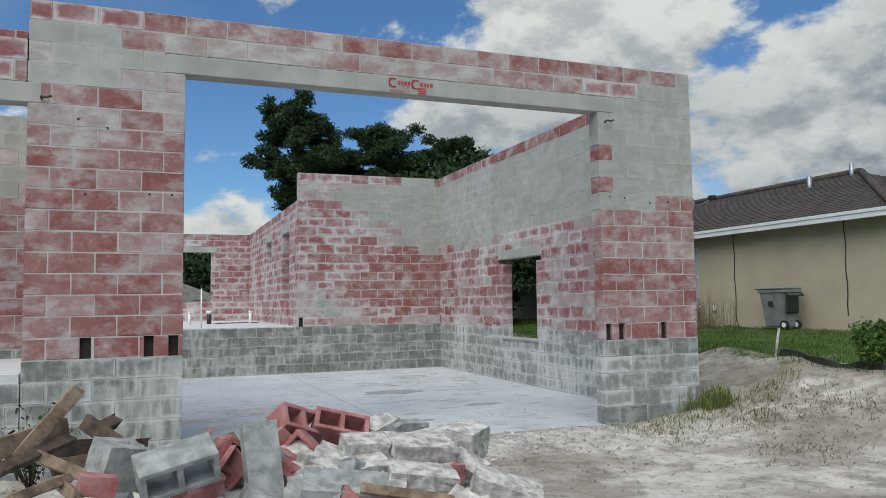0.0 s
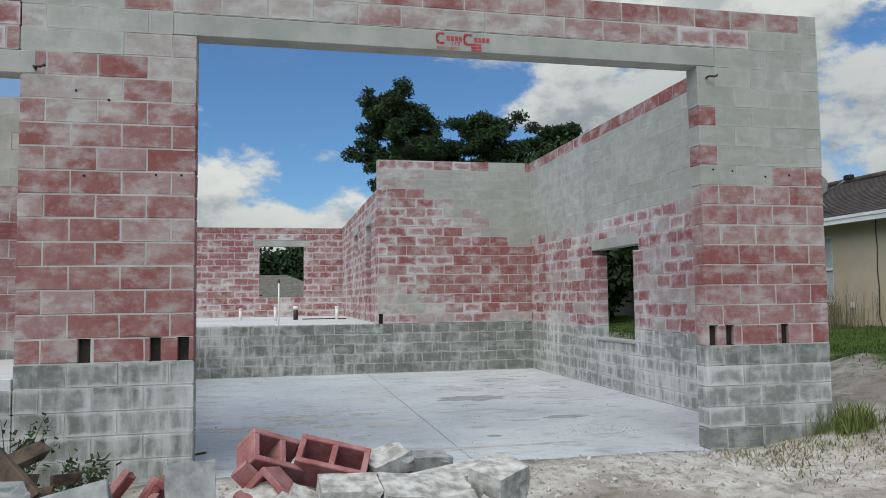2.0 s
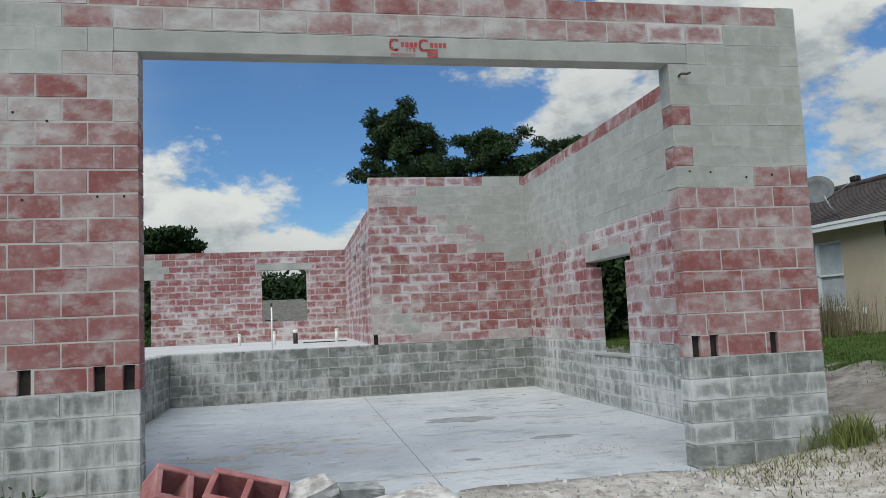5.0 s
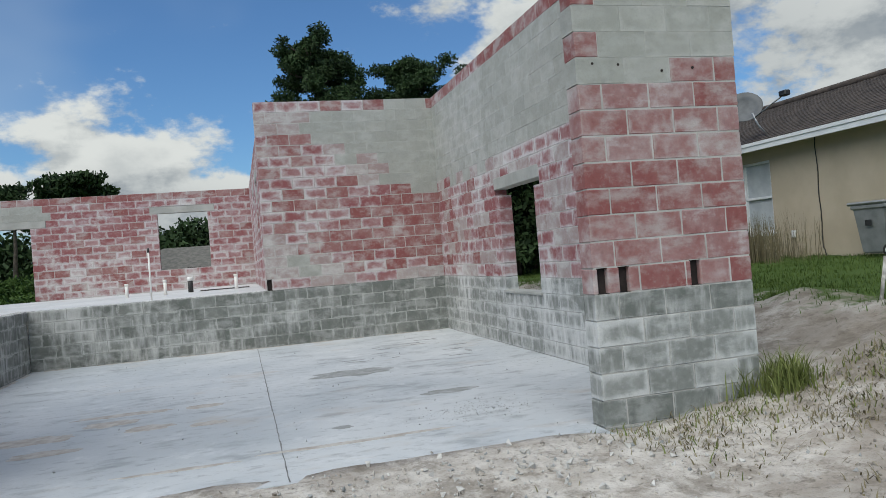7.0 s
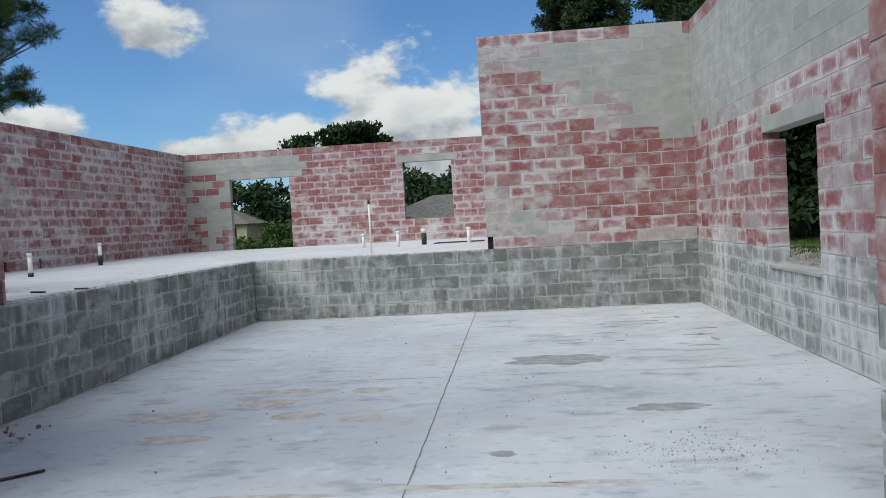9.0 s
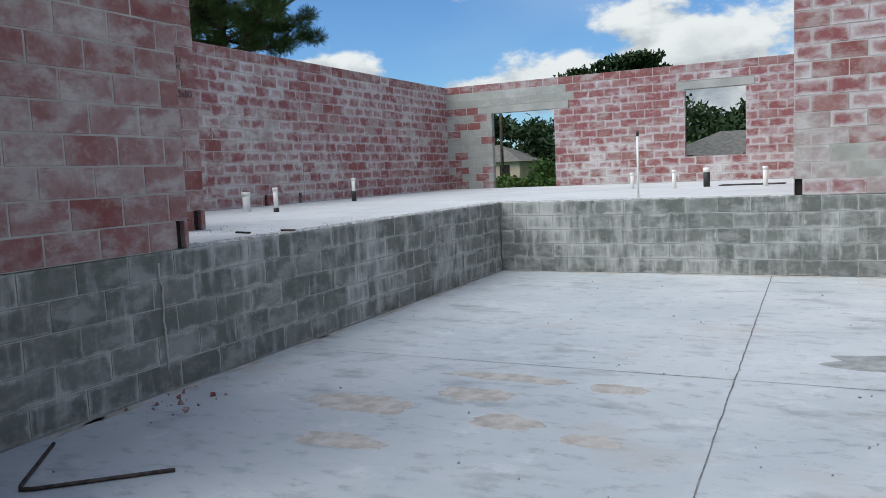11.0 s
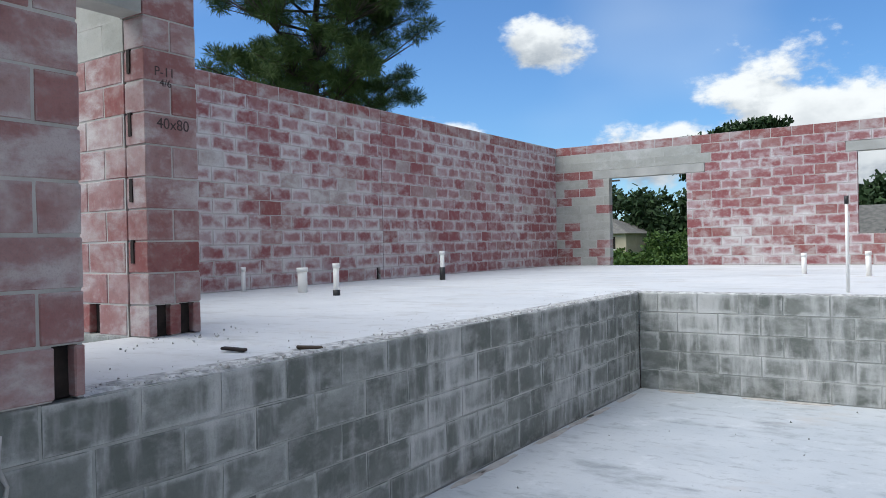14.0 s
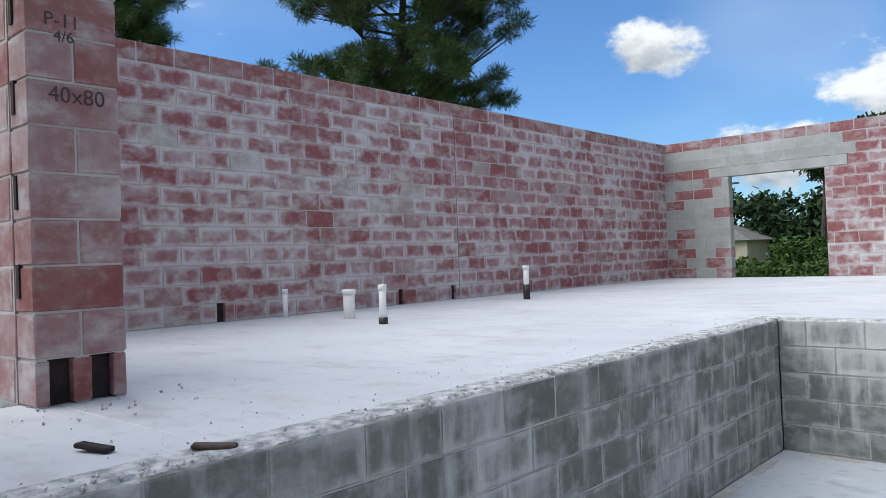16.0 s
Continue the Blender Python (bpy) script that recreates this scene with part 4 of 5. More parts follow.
# ---- floor joints, stains and scraps ----
def ragged(name, x, y, z, a, b, mat, label, seed, rz=0, thick=0.0035, category="stain"):
    r = random.Random(seed)
    n = 40
    rim = []
    for k in range(n):
        t = 2 * math.pi * k / n
        f = 0.8 + 0.32 * noise.noise((math.cos(t) * 2.2 + seed, math.sin(t) * 2.2, seed * 0.7)) + r.uniform(-0.03, 0.03)
        rim.append((math.cos(t) * a * f, math.sin(t) * b * f))
    bm = bmesh.new()
    lo = [bm.verts.new((u, v, 0)) for u, v in rim]
    hi = [bm.verts.new((u * 0.97, v * 0.97, thick)) for u, v in rim]
    bm.faces.new(hi)
    for k in range(n):
        bm.faces.new((lo[k], lo[(k + 1) % n], hi[(k + 1) % n], hi[k]))
    ob = part(name, bm, mat)
    ob.matrix_world = pose(x, y, z, 0, 0, rz)
    return tagged(ob, label, category)


def joint(x0, y0, x1, y1, w, seed):
    r = random.Random(seed)
    n = 60
    bm = bmesh.new()
    dx, dy = x1 - x0, y1 - y0
    L = math.hypot(dx, dy)
    nx, ny = -dy / L, dx / L
    prev = None
    for k in range(n + 1):
        f = k / n
        o = r.uniform(-0.004, 0.004)
        ww = w * r.uniform(0.6, 1.5)
        a = bm.verts.new((x0 + dx * f + nx * (o - ww), y0 + dy * f + ny * (o - ww), FLOOR + 0.0022))
        b = bm.verts.new((x0 + dx * f + nx * (o + ww), y0 + dy * f + ny * (o + ww), FLOOR + 0.0022))
        if prev: bm.faces.new((prev[0], a, b, prev[1]))
        prev = (a, b)
    tagged(part("floor_joint", bm, M_CRACK), "thin dark saw-cut joint in the garage floor", "joint", kind="structure")


joint(2.50, -0.15, 2.50, 8.8, 0.0045, 1)
joint(-1.2, 3.72, 6.08, 3.78, 0.003, 2)
ragged("floor_stain", 3.62, 4.44, FLOOR, 0.62, 0.36, M_STAIN, "dark grey stain on the garage floor", 1)
ragged("floor_stain", 4.29, 2.36, FLOOR, 0.36, 0.15, M_STAIN, "dark grey stain on the garage floor", 2)
ragged("floor_stain", 3.05, 1.30, FLOOR, 0.10, 0.08, M_STAIN, "small dark stain on the garage floor", 4)
for i, (x, y, a, b) in enumerate(((2.9, 0.72, 0.75, 0.05), (1.75, 0.62, 0.5, 0.045), (3.6, 0.75, 0.35, 0.04), (0.3, 2.5, 0.5, 0.22), (0.95, 2.9, 0.34, 0.18), (1.35, 2.45, 0.28, 0.16), (0.55, 1.85, 0.36, 0.15), (1.0, 3.35, 0.6, 0.11), (1.8, 3.3, 0.26, 0.13), (1.9, 2.3, 0.2, 0.12))):
    ragged("dirt_patch", x, y, FLOOR, a, b, M_TAN, "thin tan dirt residue on the garage floor", 20 + i, 0, 0.004, "dirt")
rs = random.Random(64)
for k in range(16):
    x, y = rs.uniform(3.3, 5.6), rs.uniform(4.9, 7.6)
    ragged("scuff_mark", x, y, FLOOR, rs.uniform(0.06, 0.24), rs.uniform(0.02, 0.05), M_STAIN, "dark scuff on the garage floor", 100 + k, rs.choice((0, 6, 88, -8)), 0.003, "stain")
rd = random.Random(63)
for k in range(13):
    ragged("dirt_patch", -1.155, 0.7 + 0.63 * k + rd.uniform(-0.2, 0.2), FLOOR, 0.045, rd.uniform(0.2, 0.4), M_TAN, "thin line of tan dirt at the foot of the stem wall", 60 + k, 0, 0.004, "dirt")
for k in range(11):
    ragged("dirt_patch", -0.8 + 0.64 * k + rd.uniform(-0.2, 0.2), 8.77, FLOOR, rd.uniform(0.2, 0.42), 0.06, M_TAN, "thin line of tan dirt at the foot of the stem wall", 80 + k, 0, 0.004, "dirt")
rb = empty("rebar_offcut", -0.56, 0.70, FLOOR)
tagged(rb, "bent dark steel bar lying on the garage floor", "rebar")
part("bar", tube([(-0.45, 0.52, 0.012), (-0.04, 0.03, 0.012), (0.0, 0.0, 0.012), (0.06, 0.03, 0.012), (0.56, 0.47, 0.012)], 0.011, 8), M_STEEL, rb)


def crumbs(name, n, spread, z, mat, label, seed, lo=0.006, hi=0.03):
    r = random.Random(seed)
    bm = bmesh.new()
    for k in range(n):
        x, y = spread(r)
        s = lo + (hi - lo) * r.random() ** 3
        m = pose(x, y, (z(x, y) if callable(z) else z) + s * 0.3, r.uniform(0, 360), r.uniform(0, 360), r.uniform(0, 360)) @ Matrix.Diagonal((s, s * r.uniform(0.5, 1), s * r.uniform(0.4, 0.8), 1))
        vs = [bm.verts.new(m @ Vector(v)) for v in ((1, 0, 0), (-0.4, 0.9, 0), (-0.5, -0.8, 0.1), (0, 0.1, 0.9), (0.1, 0, -0.8))]
        for f in ((0, 1, 3), (1, 2, 3), (2, 0, 3), (1, 0, 4), (2, 1, 4), (0, 2, 4)):
            bm.faces.new([vs[i] for i in f])
    return tagged(part(name, bm, mat), label, "debris", kind="stuff")


crumbs("red_crumbs", 26, lambda r: (-0.95 + r.uniform(-0.2, 0.3), 2.2 + r.gauss(0, 0.25)), FLOOR, M_RED, "scattered crumbs of red block on the garage floor", 1, 0.01, 0.04)
crumbs("floor_grit", 260, lambda r: (r.uniform(-1.1, 6), r.uniform(0.2, 8.7)), FLOOR, M_STAIN, "fine dark grit on the garage floor", 2, 0.004, 0.018)
crumbs("speckle", 500, lambda r: (4.25 + r.gauss(0, 0.28), 1.25 + r.gauss(0, 0.22)), FLOOR, M_STAIN, "speckled grey grit on the garage floor", 12, 0.003, 0.012)
crumbs("slab_grit", 220, lambda r: (-1.25 - abs(r.gauss(0, 0.35)), r.uniform(2.7, 8.9)), 0.004, M_MORTAR, "mortar crumbs along the slab edge", 3, 0.003, 0.009)
crumbs("pier_grit", 70, lambda r: (-2.45 + r.gauss(0, 0.2), 4.1 + r.gauss(0, 0.35)), 0.0, M_MORTAR_DAMP, "mortar crumbs at the foot of the pier", 4, 0.003, 0.014)
crumbs("gravel", 2600, lambda r: (r.uniform(-1.5, 7.5), -0.2 - abs(r.gauss(0, 1.5))), ground_z, M_GROUND, "small stones and mortar lumps on the sand", 5, 0.006, 0.032)
crumbs("mortar_lumps", 240, lambda r: (3.7 + r.gauss(0, 0.9), -0.75 + r.gauss(0, 0.3)), ground_z, M_STONE, "broken mortar lumps along the slab edge", 6, 0.01, 0.05)
crumbs("dark_stones", 900, lambda r: (r.uniform(-1.5, 8.5), -0.2 - abs(r.gauss(0, 2.0))), ground_z, M_STAIN, "small dark stones and twigs on the sand", 7, 0.006, 0.03)
crumbs("edge_chips", 700, lambda r: (-1.235 + abs(r.gauss(0, 0.07)) * -1 + 0.01, r.uniform(2.65, 8.85)), 0.004, M_STONE, "broken mortar chips along the slab edge", 8, 0.003, 0.018)
for x, y, rz, m, lab in ((-1.66, 3.72, 20, M_DARK, "small dark wooden offcut on the slab"), (-1.33, 3.95, 48, M_DARKWOOD, "splintered wooden offcut on the slab edge")):
    o = part("wood_offcut", box(-0.07, 0.07, -0.022, 0.022, 0.0, 0.016, 0.005), m)
    o.matrix_world = pose(x, y, 0.006, 0, 4, rz)
    tagged(o, lab, "offcut")


rr2 = random.Random(41)
run = [(-1.206, 2.30 + rr2.uniform(-0.02, 0.02), -0.08 - 0.06 * k) for k in range(14)]
tagged(part("mortar_run", tube(run, [0.007 + 0.006 * rr2.random() for k in run], 5), M_STONE), "white mortar run dripping down the grey stem wall", "mortar")


# ---- rubble heap ----
def hollow_block(x, y, z, rx, ry, rz, mat, label, cells=2, length=0.40, broken=0.0):
    """A concrete block with open cells."""
    b = empty("broken_block" if broken else "hollow_block", x, y, z)
    b.matrix_world = pose(x, y, z, rx, ry, rz)
    tagged(b, label, "block", "blocks in the rubble heap")
    bm = bmesh.new()
    h, w, t = 0.20, 0.20, 0.034
    bm_box(bm, 0, length, 0, t, 0, h, 0.005); bm_box(bm, 0, length, w - t, w, 0, h, 0.005)
    n = cells + (0 if broken else 1)
    for k in range(n):
        u = k * (length - t) / cells
        bm_box(bm, u, u + t, t - 0.004, w - t + 0.004, 0.002, h - 0.002, 0.004)
    if broken:
        r = random.Random(int(x * 1000))
        for v in bm.verts:
            if v.co.x > length * 0.6:
                v.co.x -= r.uniform(0, broken) * (1 if v.co.z > 0.1 else 0.3)
    part("shell", bm, mat, b)
    return b


def chunk(x, y, z, sx, sy, sz, rx, ry, rz, mat, label, seed):
    """A broken solid lump with a rough fracture."""
    r = random.Random(seed)
    bm = box(-sx / 2, sx / 2, -sy / 2, sy / 2, -sz / 2, sz / 2)
    bmesh.ops.subdivide_edges(bm, edges=bm.edges[:], cuts=5, use_grid_fill=True)
    for v in bm.verts:
        n = noise.noise_vector(Vector((v.co.x * 26 + seed, v.co.y * 26, v.co.z * 26)))
        f = 0.12 if v.co.x > sx * 0.25 else 0.022
        v.co += Vector(n) * f * min(sx, sy, sz)
    ob = part("concrete_chunk", bm, mat)
    ob.matrix_world = pose(x, y, z, rx, ry, rz)
    return tagged(ob, label, "rubble", "lumps in the rubble heap")


def plank(x, y, z, L, w, t, rx, ry, rz, mat, label):
    bm = box(0, L, -w / 2, w / 2, -t / 2, t / 2, 0.004)
    r = random.Random(int(L * 977))
    for v in bm.verts:
        if v.co.x > L * 0.5: v.co.x += r.uniform(-0.06, 0.03)
    ob = part("broken_plank", bm, mat)
    ob.matrix_world = pose(x, y, z, rx, ry, rz)
    return tagged(ob, label, "plank", "timber in the rubble heap")


M_SOLIDG = plain("rubble_concrete", (0.19, 0.20, 0.195), (0.36, 0.365, 0.355), 11, 0.92, 0.7, fine=45.0)
M_SOLIDR = plain("rubble_red", (0.25, 0.075, 0.072), (0.40, 0.20, 0.195), 7, 0.92, 0.5)
M_SOLIDP = plain("rubble_pale", (0.25, 0.235, 0.215), (0.60, 0.58, 0.55), 13, 0.92, 1.0, fine=34.0)


def heap_z(x, y):
    """The heap's upper surface."""
    u = (x - 0.35) / 2.0
    v = (y + 3.0) / 1.35
    return -1.06 + 0.58 * math.exp(-(u * u) * 1.3 - (v * v) * 1.1)


def rubble():
    core = bmesh.new()
    n = 30
    for j in range(n + 1):
        for i in range(n + 1):
            x, y = -2.6 + 5.4 * i / n, -5.0 + 4.4 * j / n
            core.verts.new((x, y, heap_z(x, y) - 0.14 + 0.05 * noise.noise((x * 6, y * 6, 0))))
    core.verts.ensure_lookup_table()
    for j in range(n):
        for i in range(n):
            a = j * (n + 1) + i
            core.faces.new([core.verts[k] for k in (a, a + 1, a + n + 2, a + n + 1)])
    tagged(part("rubble_fines", core, M_MORTAR_DAMP), "crushed mortar and sand in the rubble heap", "rubble", kind="stuff")
    g, rd, pl = "grey concrete lump in the rubble heap", "broken red block piece in the rubble heap", "pale mortar-covered lump in the rubble heap"
    H = heap_z
    r = random.Random(12)
    for k in range(95):
        x, y = r.gauss(0.6, 1.0), r.gauss(-2.7, 0.75)
        if x > 2.2 or x < -1.5 or y > -1.1 or y < -4.2: continue
        mat, lab = r.choice(((M_SOLIDG, g), (M_SOLIDR, rd), (M_SOLIDP, pl))) if x < 1.0 else r.choice(((M_SOLIDG, g), (M_SOLIDP, pl)))
        s = r.uniform(0.09, 0.22)
        chunk(x, y, H(x, y) - 0.10, s * 1.6, s, s * 0.8, r.uniform(-40, 40), r.uniform(-40, 40), r.uniform(0, 360), mat, lab, k)
    return


rubble()
HB = hollow_block
HB(-0.37, -3.40, -0.48, 118, -12, 8, M_SOLIDG, "grey hollow concrete block lying on its side", 2, 0.42, 0.0)
chunk(-0.47, -3.30, -0.39, 0.24, 0.22, 0.24, 10, 12, 30, M_SOLIDG, "grey concrete block in the rubble heap", 231)
chunk(0.33, -3.30, -0.46, 0.50, 0.21, 0.09, 0, -70, 100, M_SOLIDG, "long grey concrete slab standing against the heap", 201)
HB(0.77, -2.45, -0.52, 38, 14, -8, M_SOLIDR, "red hollow block with both cells open", 2, 0.4, 0.0)
HB(0.48, -2.55, -0.45, 50, 20, 24, M_SOLIDR, "red hollow block with broken web", 2, 0.36, 0.1)
HB(0.58, -2.60, -0.53, 75, 40, -35, M_SOLIDR, "red hollow block with broken web", 1, 0.26, 0.08)
HB(0.01, -3.00, -0.49, 80, 35, 10, M_SOLIDR, "broken red block half", 1, 0.22, 0.08)
HB(0.07, -3.10, -0.57, 60, -50, 25, M_SOLIDR, "broken red block half", 1, 0.22, 0.08)
HB(0.15, -3.20, -0.62, 40, 20, 60, M_SOLIDR, "broken red block half", 1, 0.24, 0.1)
chunk(0.23, -3.05, -0.53, 0.3, 0.06, 0.09, 10, -50, 20, M_SOLIDR, "broken red block piece in the rubble heap", 211)
chunk(0.13, -3.00, -0.53, 0.26, 0.05, 0.08, 5, -40, -10, M_SOLIDR, "broken red block piece in the rubble heap", 212)
chunk(0.49, -3.20, -0.62, 0.26, 0.16, 0.22, 20, 30, -15, M_SOLIDR, "broken red block piece in the rubble heap", 213)
chunk(-0.04, -3.40, -0.56, 0.24, 0.18, 0.16, 10, -10, 35, M_SOLIDR, "broken red block piece in the rubble heap", 214)
chunk(0.57, -2.70, -0.44, 0.2, 0.05, 0.1, 20, 48, 10, M_SOLIDR, "broken red block piece in the rubble heap", 215)
chunk(0.60, -2.85, -0.51, 0.3, 0.2, 0.05, 28, -12, 15, M_SOLIDP, "pale mortar-covered block in the rubble heap", 216)
chunk(0.64, -3.10, -0.57, 0.14, 0.12, 0.2, 0, 20, 20, M_SOLIDP, "pale mortar-covered block in the rubble heap", 217)
chunk(0.84, -2.95, -0.55, 0.22, 0.16, 0.16, 15, 25, 0, M_SOLIDP, "pale mortar-covered block in the rubble heap", 218)
chunk(0.79, -3.10, -0.59, 0.3, 0.2, 0.18, 20, 22, -20, M_SOLIDP, "pale mortar-covered block in the rubble heap", 219)
chunk(1.05, -2.95, -0.50, 0.3, 0.2, 0.18, 14, 3, 4, M_SOLIDP, "pale mortar-covered block in the rubble heap", 220)
chunk(1.02, -3.10, -0.62, 0.28, 0.2, 0.2, 16, -4, 8, M_SOLIDP, "pale mortar-covered block in the rubble heap", 221)
chunk(1.44, -2.95, -0.55, 0.48, 0.26, 0.2, 14, 7, 6, M_SOLIDP, "pale mortar-covered block in the rubble heap", 202)
chunk(1.36, -3.20, -0.68, 0.46, 0.24, 0.18, 12, 9, -4, M_SOLIDP, "pale mortar-covered block in the rubble heap", 203)
chunk(1.91, -2.70, -0.55, 0.28, 0.22, 0.24, 10, -8, 38, M_SOLIDP, "pale mortar-covered block in the rubble heap", 204)
chunk(1.67, -2.60, -0.55, 0.6, 0.2, 0.16, 8, -6, 12, M_SOLIDP, "pale mortar-covered block in the rubble heap", 222)
chunk(1.32, -2.40, -0.47, 0.26, 0.2, 0.16, 10, -14, 25, M_SOLIDP, "pale mortar-covered block in the rubble heap", 223)
chunk(1.59, -2.30, -0.48, 0.24, 0.16, 0.1, 5, 4, 10, M_SOLIDG, "grey concrete block in the rubble heap", 224)
chunk(0.80, -3.45, -0.64, 0.52, 0.26, 0.16, 18, 7, -10, M_SOLIDG, "grey concrete block in the rubble heap", 205)
chunk(1.80, -3.00, -0.65, 0.24, 0.18, 0.06, 30, 30, -25, M_SOLIDP, "pale mortar-covered block in the rubble heap", 225)
chunk(1.89, -3.40, -0.75, 0.46, 0.22, 0.15, 14, 20, -22, M_SOLIDP, "pale mortar-covered block in the rubble heap", 206)
chunk(1.63, -3.10, -0.72, 0.12, 0.1, 0.22, 0, 10, 20, M_SOLIDR, "broken red block piece in the rubble heap", 226)
chunk(-0.55, -3.60, -0.43, 0.18, 0.14, 0.1, 0, 10, 10, M_SOLIDR, "broken red block piece in the rubble heap", 228)


def beam(p0, p1, w, t, mat, label, roll=0):
    """A broken plank from one point to another."""
    a, b = Vector(p0), Vector(p1)
    m = look(a, b, roll) @ pose(0, 0, 0, 0, 90, 0)
    o = plank(0, 0, 0, (b - a).length, w, t, 0, 0, 0, mat, label)
    o.matrix_world = m


W1, W2 = "weathered splintered plank on the rubble heap", "damp dark broken plank on the rubble heap"
beam((-0.98, -3.20, -0.34), (-0.70, -2.90, -0.00), 0.083, 0.030, M_WOOD, W1, 20)
beam((-1.09, -3.30, -0.27), (-0.76, -2.80, -0.23), 0.115, 0.038, M_WOOD, W1, 10)
beam((-1.03, -3.50, -0.34), (-0.74, -2.90, -0.29), 0.072, 0.038, M_DARKWOOD, W2, 60)
beam((-0.68, -2.70, -0.22), (-0.39, -3.00, -0.40), 0.101, 0.038, M_DARKWOOD, W2, 20)
beam((-0.64, -2.50, -0.32), (-0.51, -2.40, -0.27), 0.086, 0.060, M_DARKWOOD, W2, 50)
beam((-0.90, -2.80, -0.36), (-0.46, -2.70, -0.39), 0.101, 0.038, M_DARKWOOD, W2, 15)
beam((-0.89, -3.20, -0.32), (-0.57, -3.30, -0.47), 0.065, 0.030, M_WOOD, W1, 30)
beam((-0.81, -3.20, -0.40), (-0.31, -2.90, -0.40), 0.086, 0.038, M_DARKWOOD, W2, 40)
beam((-0.90, -3.90, -0.40), (-0.68, -3.50, -0.40), 0.050, 0.030, M_WOOD, W1, 30)
beam((-0.75, -3.50, -0.41), (-0.63, -3.70, -0.47), 0.058, 0.038, M_WOOD, W1, 30)
beam((-0.42, -3.10, -0.38), (-0.51, -3.40, -0.45), 0.072, 0.030, M_DARKWOOD, W2, 10)
beam((0.83, -3.70, -0.56), (1.35, -3.80, -0.66), 0.058, 0.038, M_WOOD, "thin brown timber offcut on the heap", 30)
beam((0.07, -2.70, -0.45), (0.24, -2.60, -0.41), 0.086, 0.053, M_WOOD, W1, 40)
beam((-0.42, -2.60, -0.40), (-0.31, -2.50, -0.41), 0.058, 0.038, M_DARKWOOD, W2, 10)


# ---- grasses and weeds ----
def blades(name, spots, mat, label, seed, h0, h1, per=40, spread=0.12, lean=0.5):
    r = random.Random(seed)
    verts, faces = [], []
    for x, y in spots:
        for k in range(per):
            px, py = x + r.gauss(0, spread), y + r.gauss(0, spread)
            z = ground_z(px, py) - 0.01
            a, h, w = r.uniform(0, 6.283), r.uniform(h0, h1), r.uniform(0.003, 0.007)
            dx, dy, l = math.cos(a), math.sin(a), r.uniform(0.1, lean) * h
            i = len(verts)
            verts += [(px - dy * w, py + dx * w, z), (px + dy * w, py - dx * w, z), (px + dx * l * 0.4 + dy * w * 0.7, py + dy * l * 0.4 - dx * w * 0.7, z + h * 0.6), (px + dx * l * 0.4 - dy * w * 0.7, py + dy * l * 0.4 + dx * w * 0.7, z + h * 0.6), (px + dx * l, py + dy * l, z + h * 0.95)]
            faces += [(i, i + 1, i + 2, i + 3), (i + 3, i + 2, i + 4)]
    return tagged(link_mesh(name, verts, faces, mat), label, "grass", kind="stuff")


r0 = random.Random(31)
blades("grass_tuft", [(6.42 + r0.gauss(0, 0.12), -0.20 + r0.gauss(0, 0.12)) for k in range(9)], M_TUFT, "bright green grass tuft at the foot of the pier", 1, 0.10, 0.34, 60, 0.07, 1.1)
blades("green_wisps", [(r0.uniform(4.7, 7.6), -0.15 - abs(r0.gauss(0, 0.35))) for k in range(34)], M_TUFT, "thin green grass along the foot of the pier", 8, 0.02, 0.09, 20, 0.14, 1.5)
blades("dry_grass", [(cx + r0.gauss(0, 0.3), cy + r0.gauss(0, 0.22)) for cx, cy in ((5.4, -0.5), (6.2, -0.9), (6.9, -0.6), (7.2, -1.5), (5.9, -2.2), (8.3, -2.4), (6.6, -3.3)) for k in range(9)], M_STRAW, "patch of dry brown grass on the sand", 9, 0.02, 0.08, 26, 0.15, 2.4)
blades("dry_grass", [(r0.uniform(4.9, 7.4), -0.2 - abs(r0.gauss(0, 0.5))) for k in range(46)], M_DRY, "sparse dry grass on the sand", 2, 0.015, 0.06, 26, 0.2, 1.8)
blades("dry_grass", [(r0.uniform(3.6, 9.5), r0.uniform(-5.5, -0.8)) for k in range(22)], M_DRY, "sparse dry grass on the sand", 3, 0.015, 0.06, 26, 0.25, 1.8)
blades("lawn", [(8.2 + 5.0 * r0.random() ** 1.2, r0.uniform(-5, 22)) for k in range(2400)], M_GRASS, "rough green lawn beside the neighbouring house", 4, 0.03, 0.085, 26, 0.16, 0.8)
blades("tall_weeds", [(12.3 + r0.gauss(0, 0.25), 7.9 + r0.gauss(0, 0.5)) for k in range(60)], M_STRAW, "tall brown weeds by the neighbouring window", 5, 0.5, 1.1, 16, 0.2, 0.3)
blades("rear_grass", [(r0.uniform(-6, 3), r0.uniform(18.5, 22)) for k in range(300)], M_GRASS, "rough grass behind the rear wall", 6, 0.1, 0.35, 20, 0.2, 0.7)


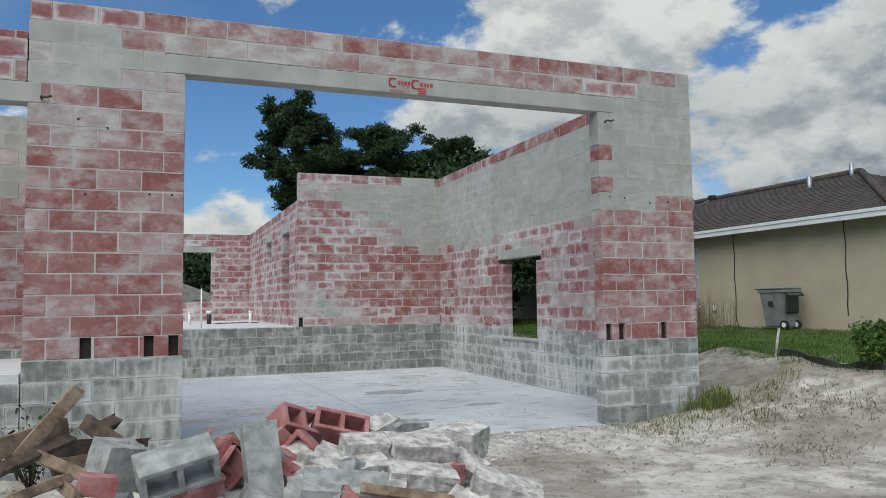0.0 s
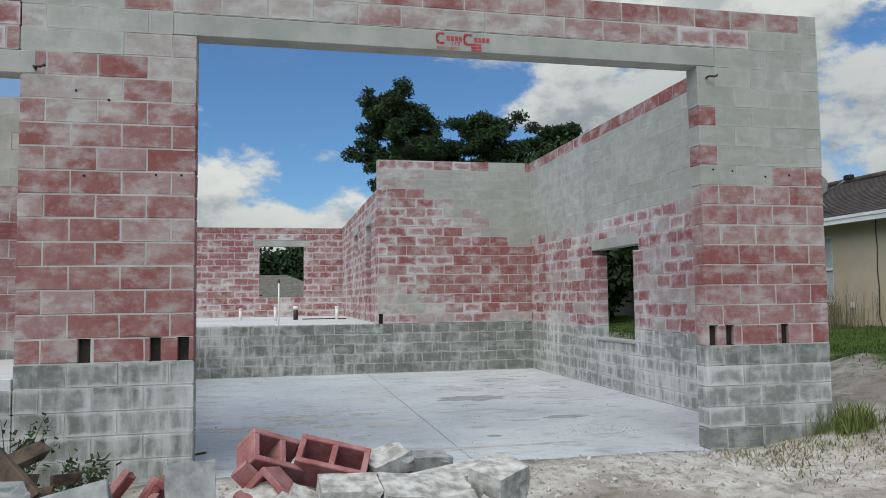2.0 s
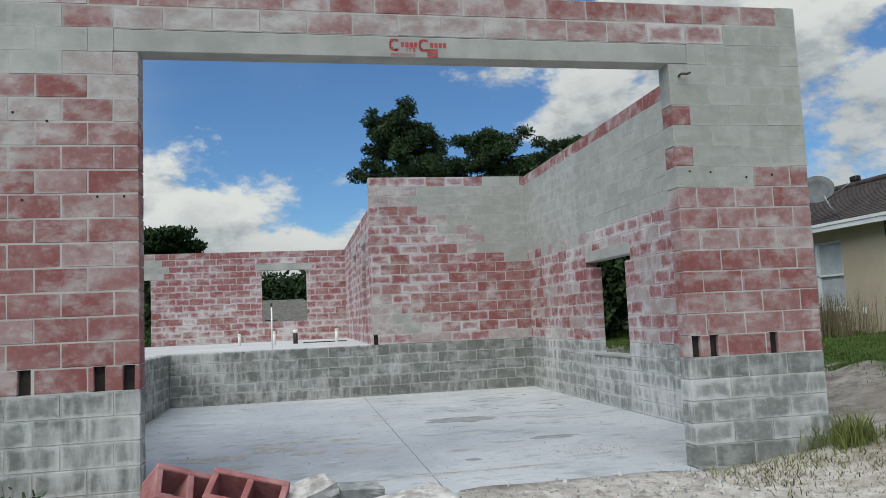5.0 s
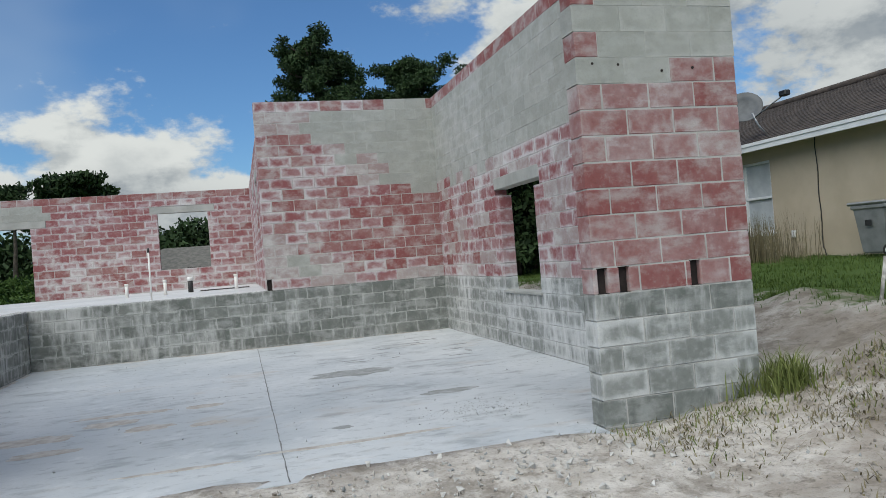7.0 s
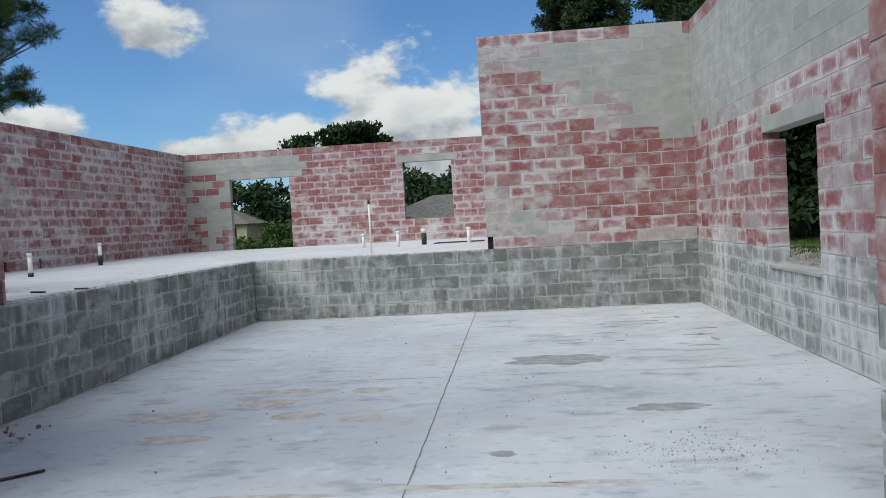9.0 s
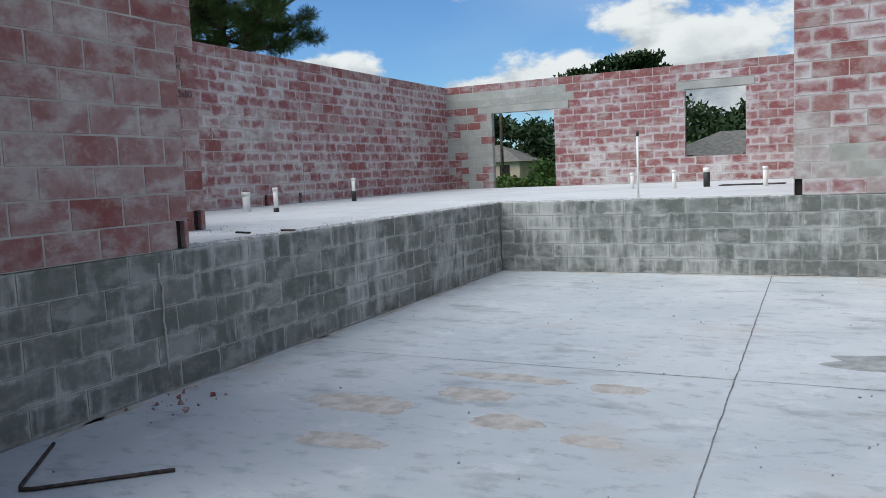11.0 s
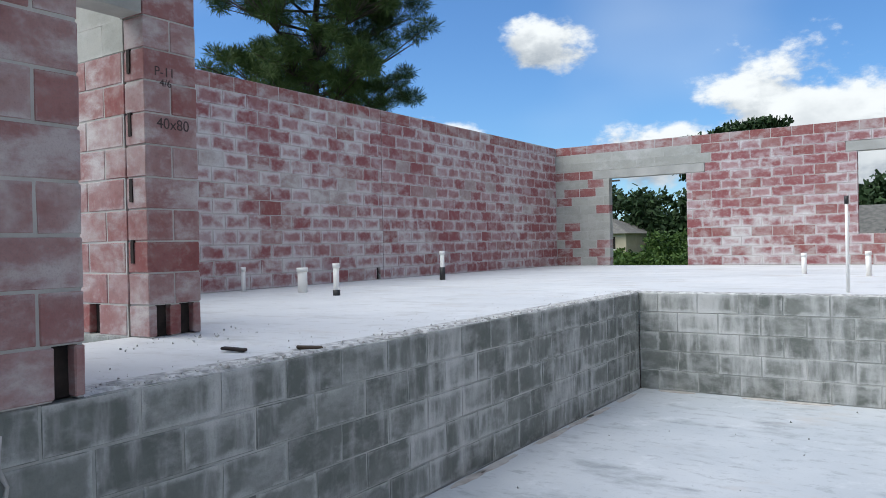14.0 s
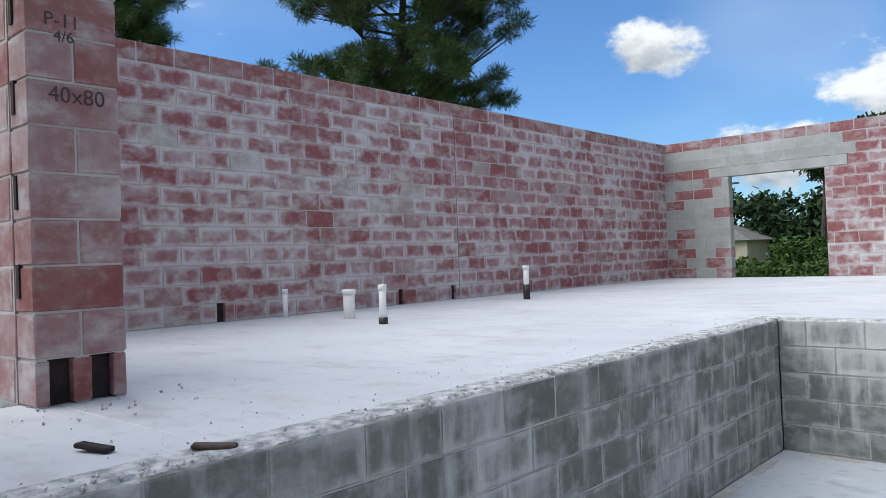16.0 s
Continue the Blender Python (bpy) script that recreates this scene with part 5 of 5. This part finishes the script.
def shrub(x, y, h, mat, label, seed, n=26, leaves=500, size=0.04):
    r = random.Random(seed)
    s = empty("weed_shrub", x, y, ground_z(x, y))
    tagged(s, label, "weed")
    bm = bmesh.new()
    tips = []
    for k in range(n):
        a, l = r.uniform(0, 6.28), r.uniform(0.1, 0.5) * h
        e = Vector((math.cos(a) * l, math.sin(a) * l, h * r.uniform(0.45, 1.0)))
        tube([(0, 0, -0.02), e * 0.5 + Vector((0, 0, 0.1 * h)), e], [0.006, 0.004, 0.002], 4, bm)
        for j in range(5):
            q = e * (0.4 + 0.14 * j)
            tips.append((q.x, q.y, q.z, 0.07))
    part("stems", bm, M_DARKWOOD, s)
    leaf_cloud("leaves", tips, leaves, size, mat, s, seed, False, 1.0)


shrub(-1.25, -0.55, 0.75, M_LEAF, "dark spindly weed growing by the pier", 1, 22, 420)
shrub(-0.75, -0.6, 0.45, M_LEAF, "dark spindly weed growing by the pier", 2, 16, 260)
shrub(8.3, -0.9, 0.6, M_BUSH, "low green weed bush with small leaves", 3, 40, 3000, 0.05)
shrub(8.9, -1.6, 0.7, M_BUSH, "low green weed bush with small leaves", 4, 40, 3000, 0.05)


# ---- silt fence and stakes at the lawn's edge ----
def silt_fence():
    f = empty("silt_fence", 8.3, 0.5, -0.5)
    tagged(f, "sagging black silt fence strip at the edge of the lawn", "fence")
    bm = bmesh.new()
    prev = None
    for k in range(24):
        y = -1.7 + k * 0.1
        x = 8.25 + 0.05 * math.sin(k * 0.7)
        z = ground_z(x, y)
        top = z + 0.08 + 0.02 * math.sin(k * 0.9)
        row = [bm.verts.new((x - 8.3, y - 0.5, z - 0.03 + 0.5)), bm.verts.new((x - 8.3 + 0.015, y - 0.5, top + 0.5)), bm.verts.new((x - 8.3 + 0.035, y - 0.5, top + 0.5)), bm.verts.new((x - 8.3 + 0.05, y - 0.5, z - 0.03 + 0.5))]
        if prev:
            for i in range(3): bm.faces.new((prev[i], row[i], row[i + 1], prev[i + 1]))
        prev = row
    part("fabric", bm, M_BLACK, f)
    for y, h, ln in ((0.72, 0.55, 0.12), (-1.5, 0.6, -0.1)):
        part("stake", tube([(-0.05, y - 0.5, 0.0), (-0.05, y - 0.5 - ln, h)], 0.02, 6), M_SOLIDP, f, "pale wooden stake")


silt_fence()


# ---- lettering ----
def text(name, body, size, m, mat, label, parent=None):
    cu = bpy.data.curves.new(name, "FONT")
    cu.body, cu.size, cu.extrude, cu.align_x = body, size, 0.0006, "LEFT"
    tmp = bpy.data.objects.new(name, cu)
    scene.collection.objects.link(tmp)
    bpy.context.view_layer.update()
    me = bpy.data.meshes.new_from_object(tmp.evaluated_get(bpy.context.evaluated_depsgraph_get()))
    bpy.data.objects.remove(tmp)
    me.materials.clear()
    me.materials.append(mat)
    ob = new(name, me)
    ob.matrix_world = m
    return tagged(ob, label, "lettering")


WALLX = pose(0, 0, 0, 90, 0, 0)
text("pencil_note", "P-11", 0.085, pose(-2.6485, 3.98, 1.665, 90, 0, 90), M_MARK, "pencilled note on the red pier")
text("pencil_note", "40x80", 0.10, pose(-2.6485, 3.99, 1.33, 90, 0, 90), M_MARK, "pencilled note on the red pier")
text("pencil_note", "4/6", 0.07, pose(-2.6485, 4.02, 1.60, 90, 0, 90), M_MARK, "pencilled note on the red pier")
text("lintel_stamp", "17'8", 0.055, pose(2.30, -0.004, 14 * C + 0.055, 90, 0, 0), M_INK, "red stamped length on the lintel")
text("lintel_stamp", "PRESTRESSED", 0.038, pose(2.165, -0.004, 14 * C + 0.014, 90, 0, 0), M_INK, "red stamped word on the lintel")
stamp = empty("lintel_logo", 2.16, -0.003, 14 * C + 0.10)
tagged(stamp, "red stamped maker's mark on the lintel", "lettering")
for x0, n in ((0.0, 4), (0.27, 4)):
    bm = bmesh.new()
    for a in range(8):
        t0, t1 = 0.9 + a * 0.56, 0.9 + (a + 0.9) * 0.56
        q = [(0.045 * math.cos(t) + x0 + 0.045, 0.05 * math.sin(t) + 0.02) for t in (t0, t1)]
        bm_box(bm, min(q[0][0], q[1][0]) - 0.006, max(q[0][0], q[1][0]) + 0.006, -0.002, 0, min(q[0][1], q[1][1]) - 0.006, max(q[0][1], q[1][1]) + 0.006)
    part("mark", bm, M_INK, stamp)
    for k in range(n):
        part("mark", box(x0 + 0.10 + k * 0.04, x0 + 0.13 + k * 0.04, -0.002, 0, 0.0, 0.045), M_INK, stamp)
for k in range(3):
    part("mark", box(0.34, 0.44, -0.002, 0, -0.09 + k * 0.028, -0.07 + k * 0.028), M_INK, stamp)


# rebar stubs standing out of the wall corners
for x, z in ((-1.30, 2.48), (4.98, 2.72)):
    o = part("wire_tie", tube([(0, 0.03, 0), (0, -0.05, 0.01), (0.05, -0.08, 0.0), (0.09, -0.06, 0.02)], 0.012, 6), M_STEEL)
    o.matrix_world = pose(x, 0, z)
    tagged(o, "bent wire stub poking from the block joint", "wire")
pier = bpy.data.objects["wall_entry_pier"]
# dark strips on the block end stand for shade in its core slits
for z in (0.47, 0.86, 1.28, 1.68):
    part("core_shade", box(-2.815, -2.785, 3.897, 3.93, z, z + 0.15), M_DARK, pier, "near-black strip painting the shade of a core slit")
front = bpy.data.objects["wall_garage_front"]
# no holes are bored: capped near-black plugs paint their inner shade
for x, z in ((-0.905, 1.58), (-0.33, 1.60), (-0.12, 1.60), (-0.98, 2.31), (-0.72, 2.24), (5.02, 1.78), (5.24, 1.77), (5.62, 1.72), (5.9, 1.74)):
    part("hole_shade", tube([(x, -0.0035, z), (x, 0.03, z)], 0.011, 8), M_DARK, front, "small near-black plug painting the shade of a drill hole")
o = part("window_sill", box(6.07, 6.31, 3.97, 5.39, -C - 0.03, -C + 0.012, 0.006), M_LINTEL)
tagged(o, "thin precast concrete window sill", "sill", kind="structure")
HB2 = hollow_block(-5.0, 3.92, 3 * C + 0.002, 0, 0, 90, M_SOLIDR, "red hollow block standing on the window sill", 2)
HB2.matrix_world = pose(-4.68, 4.02, 3 * C + 0.2, 90, 0, 0) @ pose(-0.2, 0, 0)

lay_blocks()
